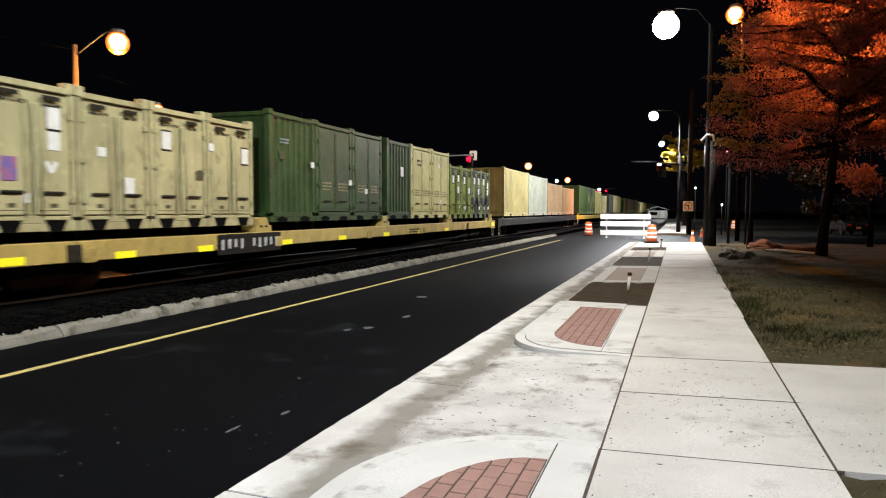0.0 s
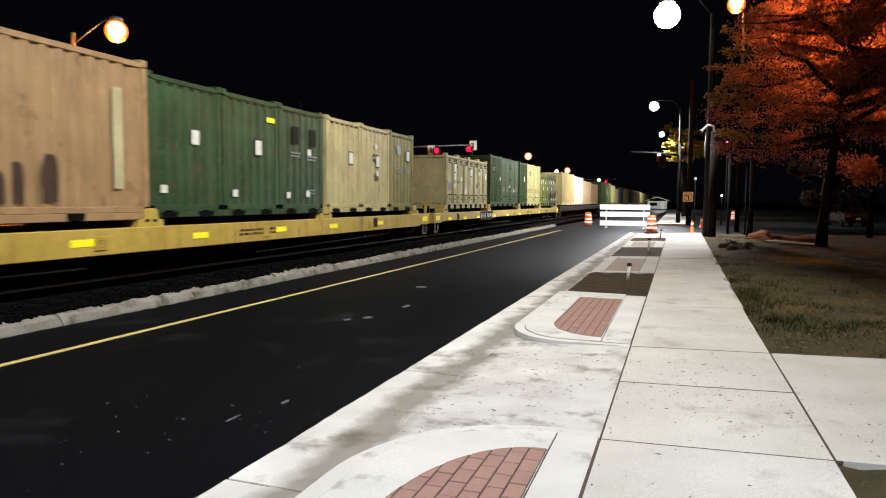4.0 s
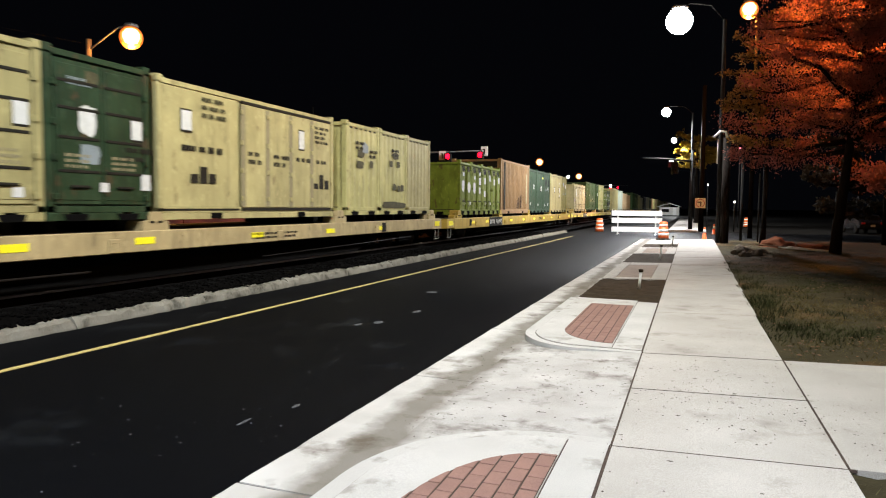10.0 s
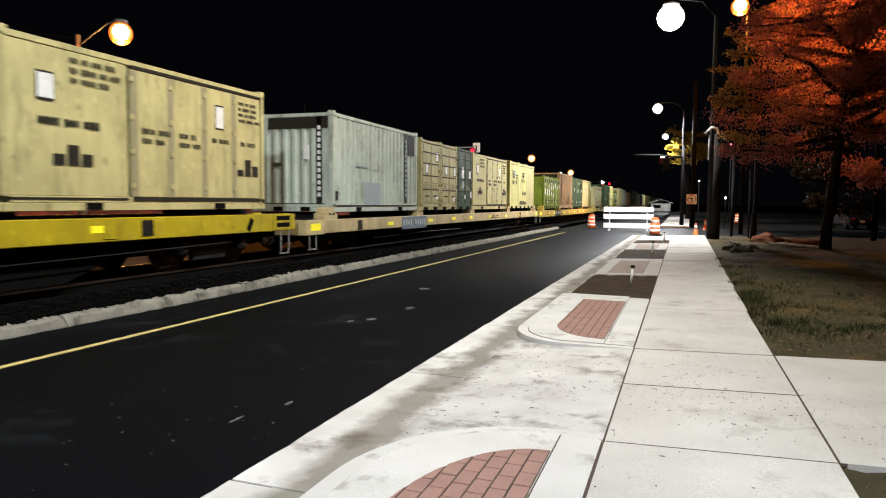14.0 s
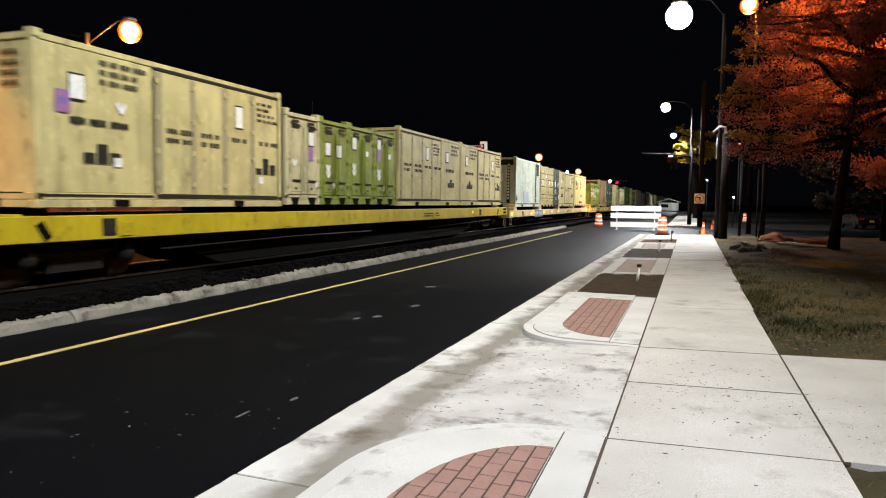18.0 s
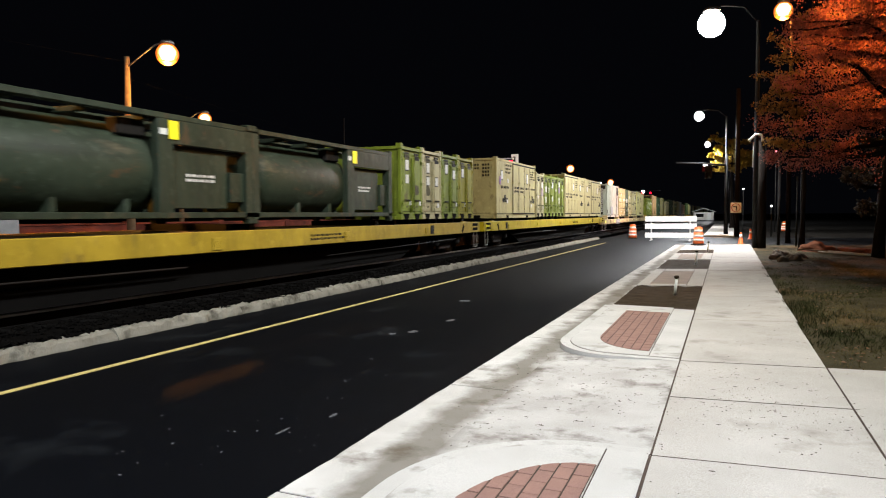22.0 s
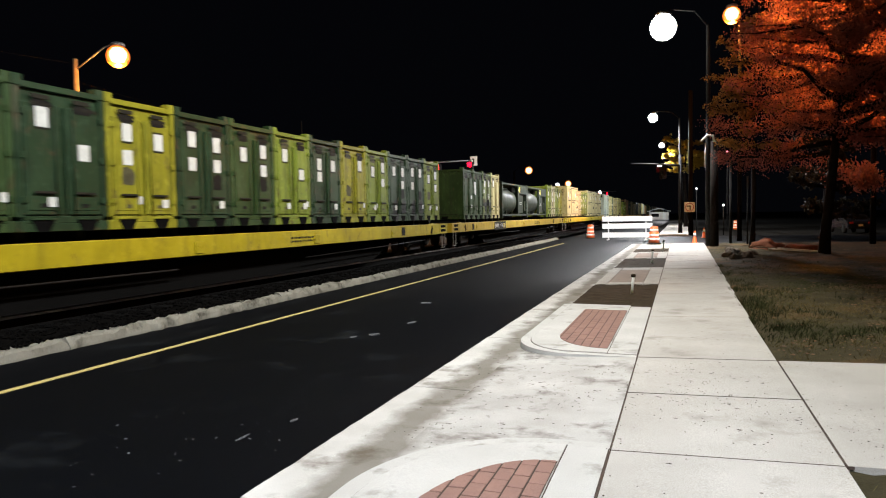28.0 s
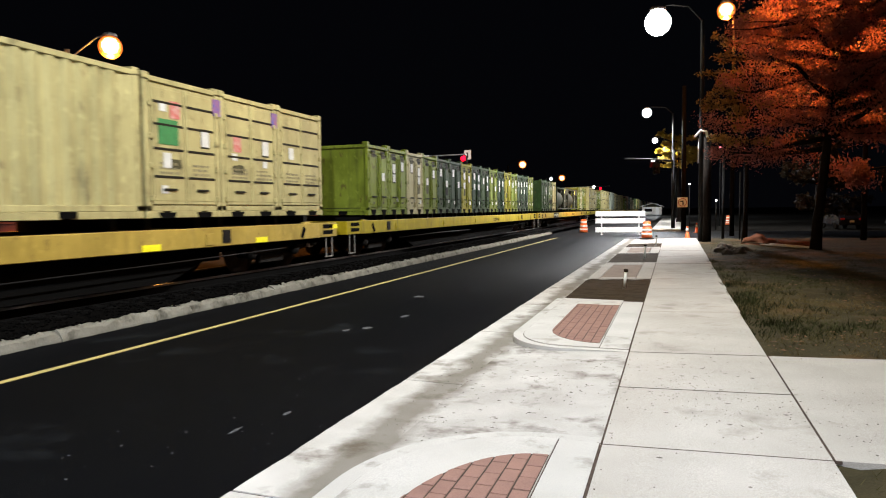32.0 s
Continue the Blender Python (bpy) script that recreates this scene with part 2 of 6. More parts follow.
GREYBOARD = mat("grey_board", (0.1, 0.13, 0.16), None, 0.6, 0, 6, 60)
BLUE = mat("blue_sticker", (0.06, 0.08, 0.3), (0.3, 0.1, 0.15), 0.6, 0, 9, 50, 0.02)
REFLECT = mat("reflective_yellow_tape", (0.95, 0.85, 0.02), (0.9, 0.78, 0.02), 0.4, 0, 8, 60, 0.02)
CONCRETE = mat("concrete", (0.45, 0.428, 0.39), (0.36, 0.34, 0.305), 0.88, 0, 1.3, 130, 0.4, 0.12, (0.26, 0.24, 0.205), 0.63, 1.1, grains=0.6)
NEWCON = mat("new_concrete", (0.5, 0.49, 0.46), (0.4, 0.39, 0.36), 0.88, 0, 1.6, 130, 0.35, 0.14, (0.2, 0.185, 0.155), 0.63, 2.0)
APRON = mat("stained_concrete", (0.5, 0.49, 0.46), (0.32, 0.305, 0.28), 0.88, 0, 1.5, 130, 0.3, 0.13, (0.15, 0.135, 0.115), 0.58, 1.7)
GUTTER = mat("gutter_concrete", (0.58, 0.57, 0.54), (0.36, 0.345, 0.31), 0.85, 0, 1.6, 150, 0.3, 0.16, (0.16, 0.14, 0.115), 0.6, 1.5)
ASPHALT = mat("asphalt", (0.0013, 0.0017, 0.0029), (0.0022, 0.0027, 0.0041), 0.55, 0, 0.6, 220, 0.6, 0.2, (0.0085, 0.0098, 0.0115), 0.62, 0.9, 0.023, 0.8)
BRICK = mat("clay_paver", (0.29, 0.17, 0.135), (0.2, 0.12, 0.1), 0.85, 0, 4, 120, 0.3, 0.2)
SAND = mat("joint_sand", (0.09, 0.065, 0.05), (0.05, 0.04, 0.035), 0.95, 0, 20, 200)
SOIL = mat("dark_soil", (0.05, 0.036, 0.022), (0.028, 0.02, 0.013), 0.95, 0, 8, 120, 0.8)
GRASS_DIRT = mat("verge_soil", (0.062, 0.05, 0.026), (0.026, 0.023, 0.012), 0.95, 0, 2.2, 60, 0.8, 0.15, (0.1, 0.058, 0.026), 0.58, 0.5)
GRIT = mat("grey_grit", (0.13, 0.135, 0.14), (0.03, 0.032, 0.036), 0.85, 0, 14, 90, 0.3)
# near black: the wagons' shadow on the stones is partly put into this colour
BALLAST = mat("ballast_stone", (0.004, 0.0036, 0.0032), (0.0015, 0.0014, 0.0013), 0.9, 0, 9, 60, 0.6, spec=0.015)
YARD = mat("yard_gravel", (0.1, 0.068, 0.046), (0.06, 0.04, 0.03), 0.95, 0, 0.8, 40, 0.5)
PAVER = mat("grey_paver", (0.3, 0.24, 0.2), (0.22, 0.18, 0.15), 0.9, 0, 3, 30, 0.4)
OLDKERB = mat("old_kerb_concrete", (0.26, 0.245, 0.2), (0.14, 0.13, 0.105), 0.95, 0, 3, 60, 0.6, 0.16, (0.07, 0.065, 0.05), 0.6, 3)
GROUND = mat("dark_ground", (0.012, 0.011, 0.009), (0.008, 0.007, 0.006), 0.95, 0, 0.4, 30, 0.4)
YLINE = mat("yellow_road_paint", (0.55, 0.44, 0.15), (0.38, 0.31, 0.12), 0.7, 0, 5, 160, 0.2)
WOOD = mat("weathered_pole_wood", (0.2, 0.135, 0.08), (0.11, 0.075, 0.045), 0.85, 0, 5, 70)
POLE = mat("dark_pole_paint", (0.012, 0.012, 0.012), (0.02, 0.02, 0.02), 0.75, 0.0, 5, 70, 0.05, spec=0.06)
GREYMETAL = mat("galvanised_steel", (0.3, 0.31, 0.32), (0.22, 0.23, 0.24), 0.5, 0.7, 6, 70, 0.05)
BARK = mat("bark", (0.013, 0.01, 0.008), (0.008, 0.006, 0.005), 0.95, 0, 6, 40, 0.8)
ORANGE = mat("orange_plastic", (0.75, 0.14, 0.02), (0.6, 0.1, 0.015), 0.5, 0, 5, 50, 0.03)
SHEET = mat("white_reflective_sheeting", (0.92, 0.92, 0.88), (0.86, 0.86, 0.82), 0.4, 0, 5, 60, 0.02)
WHITEPLASTIC = mat("white_plastic", (0.78, 0.78, 0.75), (0.7, 0.7, 0.66), 0.5, 0, 5, 50, 0.03)
LEDGLOW, SODIUMGLOW = glow("led_bowl", (1.0, 0.98, 0.93), 25), glow("sodium_bowl", (1.0, 0.2, 0.02), 0.85)
# colours of the glare and halo painted around sodium lanterns
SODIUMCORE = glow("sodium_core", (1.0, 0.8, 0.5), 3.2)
SODIUMMID = glow("sodium_halo", (1.0, 0.4, 0.07), 1.5)
REDGLOW = glow("red_signal_lens", (1.0, 0.004, 0.02), 7)


def leafmat(name, a, b):
    m = mat(name, a, b, 0.7, 0, 1.2, 30, 0, 0.2)
    bs = m.node_tree.nodes["Principled BSDF"]
    tr = m.node_tree.nodes.new("ShaderNodeBsdfTranslucent")
    mixs = m.node_tree.nodes.new("ShaderNodeMixShader")
    src = bs.inputs["Base Color"].links[0].from_socket
    m.node_tree.links.new(src, tr.inputs[0])
    mixs.inputs[0].default_value = 0.45
    m.node_tree.links.new(bs.outputs[0], mixs.inputs[1])
    m.node_tree.links.new(tr.outputs[0], mixs.inputs[2])
    m.node_tree.links.new(mixs.outputs[0], m.node_tree.nodes["Material Output"].inputs[0])
    return m


def streak(m, x0, half, colour, amount=0.85):
    """Dirt that water left along a line x = x0, broken up by noise."""
    nt = m.node_tree
    bs = nt.nodes["Principled BSDF"]
    src = bs.inputs["Base Color"].links[0].from_socket
    co, sep = nt.nodes.new("ShaderNodeTexCoord"), nt.nodes.new("ShaderNodeSeparateXYZ")
    nz = nt.nodes.new("ShaderNodeTexNoise")
    nz.inputs["Scale"].default_value, nz.inputs["Detail"].default_value, nz.inputs["Roughness"].default_value = 1.1, 9, 0.62
    nt.links.new(co.outputs["Object"], sep.inputs[0])
    nt.links.new(co.outputs["Object"], nz.inputs["Vector"])
    wob = nt.nodes.new("ShaderNodeMath"); wob.operation = "MULTIPLY_ADD"
    wob.inputs[1].default_value, wob.inputs[2].default_value = 0.7, -x0 - 0.35
    nt.links.new(nz.outputs[0], wob.inputs[0])
    add = nt.nodes.new("ShaderNodeMath"); add.operation = "ADD"
    nt.links.new(sep.outputs[0], add.inputs[0]); nt.links.new(wob.outputs[0], add.inputs[1])
    ab = nt.nodes.new("ShaderNodeMath"); ab.operation = "ABSOLUTE"
    nt.links.new(add.outputs[0], ab.inputs[0])
    rg = nt.nodes.new("ShaderNodeMapRange")
    rg.inputs[1].default_value, rg.inputs[2].default_value, rg.inputs[3].default_value, rg.inputs[4].default_value = half * 0.3, half, amount, 0.0
    nt.links.new(ab.outputs[0], rg.inputs[0])
    mx = nt.nodes.new("ShaderNodeMix"); mx.data_type = "RGBA"
    mx.inputs["B"].default_value = (*colour, 1)
    nt.links.new(src, mx.inputs["A"]); nt.links.new(rg.outputs[0], mx.inputs["Factor"])
    nt.links.new(mx.outputs["Result"], bs.inputs["Base Color"])


for m in (GUTTER, APRON):
    streak(m, -2.2, 0.27, (0.1, 0.085, 0.06), 0.72)
DRYGRASS = mat("dry_grass", (0.15, 0.11, 0.05), (0.05, 0.058, 0.022), 0.9, 0, 0.55, 40, 0, 0.06)
LEAF = leafmat("autumn_leaf", (0.4, 0.112, 0.085), (0.17, 0.065, 0.045))
LEAFY = leafmat("yellow_leaf", (0.5, 0.36, 0.05), (0.32, 0.25, 0.04))
LEAFO = leafmat("orange_leaf", (0.3, 0.15, 0.03), (0.18, 0.1, 0.02))


# ---- mesh helpers ----
def place(name, mesh, material, parent=None, m=None, label="", kind=""):
    """One object on a mesh, with its material on the object, so that alike parts share the mesh."""
    ob = new(name, mesh)
    if not mesh.materials:
        mesh.materials.append(None)
    ob.material_slots[0].link, ob.material_slots[0].material = "OBJECT", material
    if parent:
        ob.parent = parent
    if m:
        ob.matrix_basis = m
    return tagged(ob, label, kind=kind)


MESHES = {}


def boxes(key, items, bevel=0.0):
    """Mesh of boxes (x0, y0, z0, x1, y1, z1), edges bevelled."""
    if key in MESHES:
        return MESHES[key]
    bm = bmesh.new()
    for x0, y0, z0, x1, y1, z1 in items:
        bmesh.ops.create_cube(bm, size=1, matrix=Matrix.LocRotScale(((x0 + x1) / 2, (y0 + y1) / 2, (z0 + z1) / 2), None, (abs(x1 - x0), abs(y1 - y0), abs(z1 - z0))))
    if bevel:
        bmesh.ops.bevel(bm, geom=bm.edges[:], offset=bevel, segments=1, affect="EDGES")
    return store(key, bm)


def store(key, bm, smooth=False):
    me = bpy.data.meshes.new(key.split("|")[0])
    bmesh.ops.recalc_face_normals(bm, faces=bm.faces)
    for f in bm.faces:
        f.smooth = smooth
    bm.to_mesh(me)
    bm.free()
    MESHES[key] = me
    return me


def prism(key, outline, z0, z1, tops=None):
    """An outline in x and y, pulled from z0 up to z1 (or to tops(x, y))."""
    if key in MESHES:
        return MESHES[key]
    bm = bmesh.new()
    low = [bm.verts.new((x, y, z0)) for x, y in outline]
    up = [bm.verts.new((x, y, tops(x, y) if tops else z1)) for x, y in outline]
    bm.faces.new(low[::-1])
    bm.faces.new(up)
    n = len(outline)
    for i in range(n):
        bm.faces.new((low[i], low[(i + 1) % n], up[(i + 1) % n], up[i]))
    return store(key, bm)


def tube(key, points, radii, sides=10, smooth=True):
    """A round rod through points, with a radius at each."""
    if key in MESHES:
        return MESHES[key]
    bm = bmesh.new()
    rings = []
    pts = [Vector(p) for p in points]
    for i, p in enumerate(pts):
        way = (pts[min(i + 1, len(pts) - 1)] - pts[max(i - 1, 0)]).normalized()
        q = way.to_track_quat("Z", "Y")
        r = radii[i] if hasattr(radii, "__len__") else radii
        rings.append([bm.verts.new(p + q @ Vector((r * math.cos(a), r * math.sin(a), 0))) for a in (2 * math.pi * k / sides for k in range(sides))])
    for a, b in zip(rings, rings[1:]):
        for k in range(sides):
            bm.faces.new((a[k], a[(k + 1) % sides], b[(k + 1) % sides], b[k]))
    bm.faces.new(rings[0][::-1])
    bm.faces.new(rings[-1])
    return store(key, bm, smooth)


def lathe(key, profile, sides=20, smooth=True):
    """A turned shape about z from (radius, z) pairs."""
    if key in MESHES:
        return MESHES[key]
    bm = bmesh.new()
    rings = [[bm.verts.new((r * math.cos(2 * math.pi * k / sides), r * math.sin(2 * math.pi * k / sides), z)) for k in range(sides)] for r, z in profile]
    for a, b in zip(rings, rings[1:]):
        for k in range(sides):
            bm.faces.new((a[k], a[(k + 1) % sides], b[(k + 1) % sides], b[k]))
    bm.faces.new(rings[0][::-1])
    bm.faces.new(rings[-1])
    return store(key, bm, smooth)


def thing(name, m, label, category, group=""):
    ob = new(name)
    ob.matrix_basis = m
    return tagged(ob, label, category, group)


def setting(name, mesh, material, label, category=""):
    return tagged(place(name, mesh, material), label, category or name, kind="structure")

# ---- ground, road, pavement ----
def walk_z(x):
    return 0.03 + 0.02 * (x + 2.0)


def road_z(x):
    return 0.02 * max(0.0, -2.5 - x)


def sheet(key, xs, ys, height):
    """A grid over xs and ys at height(x, y)."""
    bm = bmesh.new()
    g = [[bm.verts.new((x, y, height(x, y))) for x in xs] for y in ys]
    for j in range(len(ys) - 1):
        for i in range(len(xs) - 1):
            bm.faces.new((g[j][i], g[j][i + 1], g[j + 1][i + 1], g[j + 1][i]))
    return store(key, bm)


setting("ground", sheet("ground", [-900, -60, -12.5, 14, 60, 900], [-900, -60, 60, 250, 1500], lambda x, y: -0.07), GROUND, "dark bare ground under a night sky")
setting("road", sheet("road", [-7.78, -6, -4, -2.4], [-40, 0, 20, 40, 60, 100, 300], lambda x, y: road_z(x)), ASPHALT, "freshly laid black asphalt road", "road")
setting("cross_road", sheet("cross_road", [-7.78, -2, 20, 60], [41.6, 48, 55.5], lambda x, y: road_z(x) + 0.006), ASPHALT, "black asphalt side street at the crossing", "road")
setting("edge_line", boxes("edge_line", [(-6.615, -40, 0, -6.525, 42.4, 0.088)]), YLINE, "solid yellow line painted on the asphalt", "road marking")

# railway side: kerb, ballast bed, sleepers, rails
def rough_kerb(key, L, seed):
    """A worn kerb stone: rounded section with ragged edges."""
    bm = bmesh.new()
    section = [(0.13, -0.1), (0.125, 0.04), (0.1, 0.12), (0.05, 0.155), (-0.05, 0.16), (-0.12, 0.15), (-0.14, -0.05)]
    n = 40
    rows = []
    for j in range(n + 1):
        y = 0.006 + (L - 0.012) * j / n
        rows.append([bm.verts.new((x + 0.05 * noise.noise((x * 9, y * 5, seed)), y, z + (0.045 * noise.noise((x * 12, y * 7, seed + 9)) if z > 0.1 else 0))) for x, z in section])
    for a, b in zip(rows, rows[1:]):
        for k in range(len(section) - 1):
            bm.faces.new((a[k], a[k + 1], b[k + 1], b[k]))
    bm.faces.new(rows[0][::-1])
    bm.faces.new(rows[-1])
    return store(key, bm)


kerb = thing("kerb", pose(0, 0, 0), "rough worn concrete kerb beside the track", "kerb")
kerb["kind"] = "structure"
for i in range(29):
    y = -30 + i * 2.65
    place("kerb_stone", rough_kerb("kerb_stone|%d" % (i % 5), 2.65, i % 5), OLDKERB, kerb, pose(-7.87 + random.uniform(-0.015, 0.015), y, 0.1 + random.uniform(-0.012, 0.012), 0, random.uniform(-2, 2), 0))


def bed_z(x, y):
    e = abs(x + 9.62)
    z = 0.325 if e < 1.35 else max(0.2, 0.325 - (e - 1.35) * 0.3)
    return z + 0.03 * noise.noise((x * 5, y * 5, 0)) + 0.02 * noise.noise((x * 13, y * 13, 4))


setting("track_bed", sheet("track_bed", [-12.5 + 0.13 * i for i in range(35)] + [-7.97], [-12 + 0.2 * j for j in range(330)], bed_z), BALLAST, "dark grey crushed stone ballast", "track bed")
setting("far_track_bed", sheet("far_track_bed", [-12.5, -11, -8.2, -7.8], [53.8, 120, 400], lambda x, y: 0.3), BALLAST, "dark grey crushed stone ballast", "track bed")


def rubble(key, spots, size, rng):
    """Angular stones, one mesh."""
    verts, faces = [], []
    for x, y, z in spots:
        k, s = len(verts), rng.uniform(*size)
        for d in ((1, 0, 0), (-1, 0, 0), (0, 1, 0), (0, -1, 0), (0, 0, 1), (0, 0, -1)):
            verts.append((x + s * (d[0] * rng.uniform(0.6, 1.3) + rng.uniform(-0.3, 0.3)), y + s * (d[1] * rng.uniform(0.6, 1.5) + rng.uniform(-0.3, 0.3)), z + s * (d[2] * rng.uniform(0.5, 0.9))))
        faces += [(k + a, k + b, k + c) for a, b, c in ((0, 2, 4), (2, 1, 4), (1, 3, 4), (3, 0, 4), (2, 0, 5), (1, 2, 5), (3, 1, 5), (0, 3, 5))]
    me = bpy.data.meshes.new(key)
    me.from_pydata(verts, [], faces)
    return me


stone_rng = random.Random(21)
spots = []
for _ in range(2600):
    y = stone_rng.uniform(2, 46)
    x = -7.98 + stone_rng.gauss(0, 0.045) + 0.05 * noise.noise((y * 1.3, 0, 2))
    spots.append((x, y, 0.25 + stone_rng.uniform(-0.02, 0.035)))
for _ in range(5200):
    x, y = stone_rng.uniform(-8.75, -8.03), stone_rng.uniform(2, 40)
    spots.append((x, y, bed_z(x, y) + 0.008))
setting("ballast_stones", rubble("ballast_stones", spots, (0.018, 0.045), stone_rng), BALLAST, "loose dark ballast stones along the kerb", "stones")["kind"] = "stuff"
track = thing("railway_track", pose(0, 0, 0), "steel railway track with polished rail heads", "railway track")
track["kind"] = "structure"
# webs, feet and sleepers near black: shade under the train put into colour
for x in (-8.9, -10.34):
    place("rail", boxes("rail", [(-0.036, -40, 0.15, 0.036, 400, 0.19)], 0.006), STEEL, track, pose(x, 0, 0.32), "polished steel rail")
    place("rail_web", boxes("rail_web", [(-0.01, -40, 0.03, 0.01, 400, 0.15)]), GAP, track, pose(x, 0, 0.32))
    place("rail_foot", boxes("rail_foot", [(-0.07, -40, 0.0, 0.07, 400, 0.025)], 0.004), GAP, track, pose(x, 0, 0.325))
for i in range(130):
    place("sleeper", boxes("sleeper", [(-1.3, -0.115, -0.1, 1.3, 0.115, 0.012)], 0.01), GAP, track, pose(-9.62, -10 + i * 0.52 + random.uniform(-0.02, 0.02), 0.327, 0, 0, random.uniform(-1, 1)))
setting("yard_ground", sheet("yard_ground", [-60, -40, -25, -12.5], [-40, 0, 40, 90, 160], lambda x, y: 0.2), YARD, "bare gravel yard beyond the track", "ground")

# gutter and kerb islands on the pavement side
gutter = thing("gutter", pose(0, 0, 0), "pale concrete gutter with dirt along the low line", "gutter")
gutter["kind"] = "structure"
for i in range(17):
    y = -8.5 + i * 3.05
    w = 2.7 - 0.002 * max(0, y)
    ragged = [(-w + 0.014 * noise.noise(((y + k * 0.16) * 3.1, 0, 5)) + 0.012 * noise.noise(((y + k * 0.16) * 11, 0, 8)), y + 0.012 + k * (3.026 / 19)) for k in range(19, -1, -1)]
    place("gutter_slab", prism("gutter_slab|%d" % i, [(-2.05, y + 0.012), (-2.05, y + 3.038)] + ragged, -0.1, 0, lambda x, y: 0.014 if x < -2.4 else 0.002), GUTTER, gutter)


def arc(cx, cy, r, a0, a1, n=16):
    rx, ry = r
    return [(cx + rx * math.cos(radians(a0 + (a1 - a0) * k / n)), cy + ry * math.sin(radians(a0 + (a1 - a0) * k / n))) for k in range(n + 1)]


def inset_corner(x0, y0, x1, y1, r, corner):
    """A rectangle with one rounded corner: 'far' (x0, y1) or 'near' (x0, y0)."""
    if corner == "far":
        return [(x0, y0), (x1, y0), (x1, y1)] + arc(x0 + r[0], y1 - r[1], r, 90, 180)
    return arc(x0 + r[0], y0 + r[1], r, 180, 270) + [(x1, y0), (x1, y1), (x0, y1)]


pavement = thing("pavement", pose(0, 0, 0), "new pale concrete pavement in square slabs", "pavement")
pavement["kind"] = "structure"


def slab(x0, y0, x1, y1, lift=0.0):
    g = 0.008
    place("slab", prism("slab|%.2f %.2f" % (x0, y0), [(x0 + g, y0 + g), (x1 - g, y0 + g), (x1 - g, y1 - g), (x0 + g, y1 - g)], -0.1, 0, lambda x, y: walk_z(x) + lift), CONCRETE, pavement)


joints = [5.13 - 1.74 * k for k in range(8, 0, -1)] + [5.13, 6.87] + [8.61 + 3.48 * k for k in range(9)] + [41.2]
for a, b in zip(joints, joints[1:]):
    slab(-0.5, a, 1.035 + 0.0075 * max(0, a - 8.6), b, random.uniform(-0.002, 0.002))
place("apron_slab", prism("apron_slab", [(-2.055, 0.0), (-0.505, 0.0), (-0.505, 12.0), (-2.055, 12.0)], -0.1, 0, lambda x, y: 0.003 + 0.055 * max(0, (x + 2.05) / 1.55)), APRON, pavement)
for x in (1.035, 2.835, 4.635):
    slab(x, 5.13, x + 1.8, 8.62)
for y in joints[1:-1]:
    place("joint", boxes("cross_joint", [(-0.79, -0.006, -0.02, 0.79, 0.006, 0.0)]), SAND, pavement, pose(0.29, y, walk_z(0.29) + 0.0015, 0, math.degrees(-math.atan(0.02)), 0))
for y0, y1 in ((2.0, 5.1), (5.15, 8.58), (8.65, 13.3), (17.8, 23.1), (28.1, 32.4), (35.7, 41.0)):
    place("joint", boxes("long_joint|%.1f" % y0, [(-0.007, y0, -0.02, 0.007, y1, 0.0)]), SAND, pavement, pose(-0.5, 0, walk_z(-0.5) + 0.003))
place("joint", boxes("drive_joint", [(-0.008, 5.15, -0.02, 0.008, 8.6, 0.0)]), SAND, pavement, pose(1.035, 0, walk_z(1.035) + 0.003))
slab(-2.05, 35.6, -0.5, 41.2)
for y0, y1 in ((17.75, 23.2), (28.0, 32.5)):
    slab(-2.05, y0, -1.75, y1)
    slab(-0.88, y0, -0.5, y1)
    slab(-1.75, y0, -0.88, y0 + 0.42)
    slab(-1.75, y1 - 0.95, -0.88, y1)
    place("paver_panel", prism("paver_panel|%.1f" % y0, [(-1.745, y0 + 0.425), (-0.885, y0 + 0.425), (-0.885, y1 - 0.955), (-1.745, y1 - 0.955)], -0.1, 0, lambda x, y: walk_z(x) - 0.004), PAVER, pavement)


def island(y0, y1, corner, r, bx0, by0, bx1, by1, br, x0, strip):
    """Raised kerb ring, slab inside it, and the bed of the pavers."""
    key = "|%.1f" % y0
    lift = lambda h: (lambda x, y: 0.062 + 0.012 * (-0.5 - x) + h - 0.05)
    place("island_kerb", prism("island_kerb" + key, inset_corner(x0, y0, -0.505, y1, r, corner), -0.1, 0, lift(0.045)), NEWCON, pavement)
    place("island_joint", prism("island_joint" + key, inset_corner(x0 + 0.135, y0 + (0.13 if corner == "near" else 0), -0.506, y1 - (0.13 if corner == "far" else 0), (r[0] - 0.13, r[1] - 0.13), corner), 0, 0, lift(0.047)), SAND, pavement)
    place("island_slab", prism("island_slab" + key, inset_corner(x0 + 0.145, y0 + (0.14 if corner == "near" else 0), strip - 0.005, y1 - (0.14 if corner == "far" else 0), (r[0] - 0.14, r[1] - 0.14), corner), 0, 0, lift(0.055)), NEWCON, pavement)
    place("island_strip", prism("island_strip" + key, [(strip + 0.005, y0 + 0.14), (-0.515, y0 + 0.14), (-0.515, y1 - 0.14), (strip + 0.005, y1 - 0.14)], 0, 0, lift(0.052)), NEWCON, pavement)
    region = inset_corner(bx0, by0, bx1, by1, br, corner)
    place("joint_bed", prism("joint_bed" + key, region, 0.0, 0, lift(0.0565)), SAND, pavement)
    return region


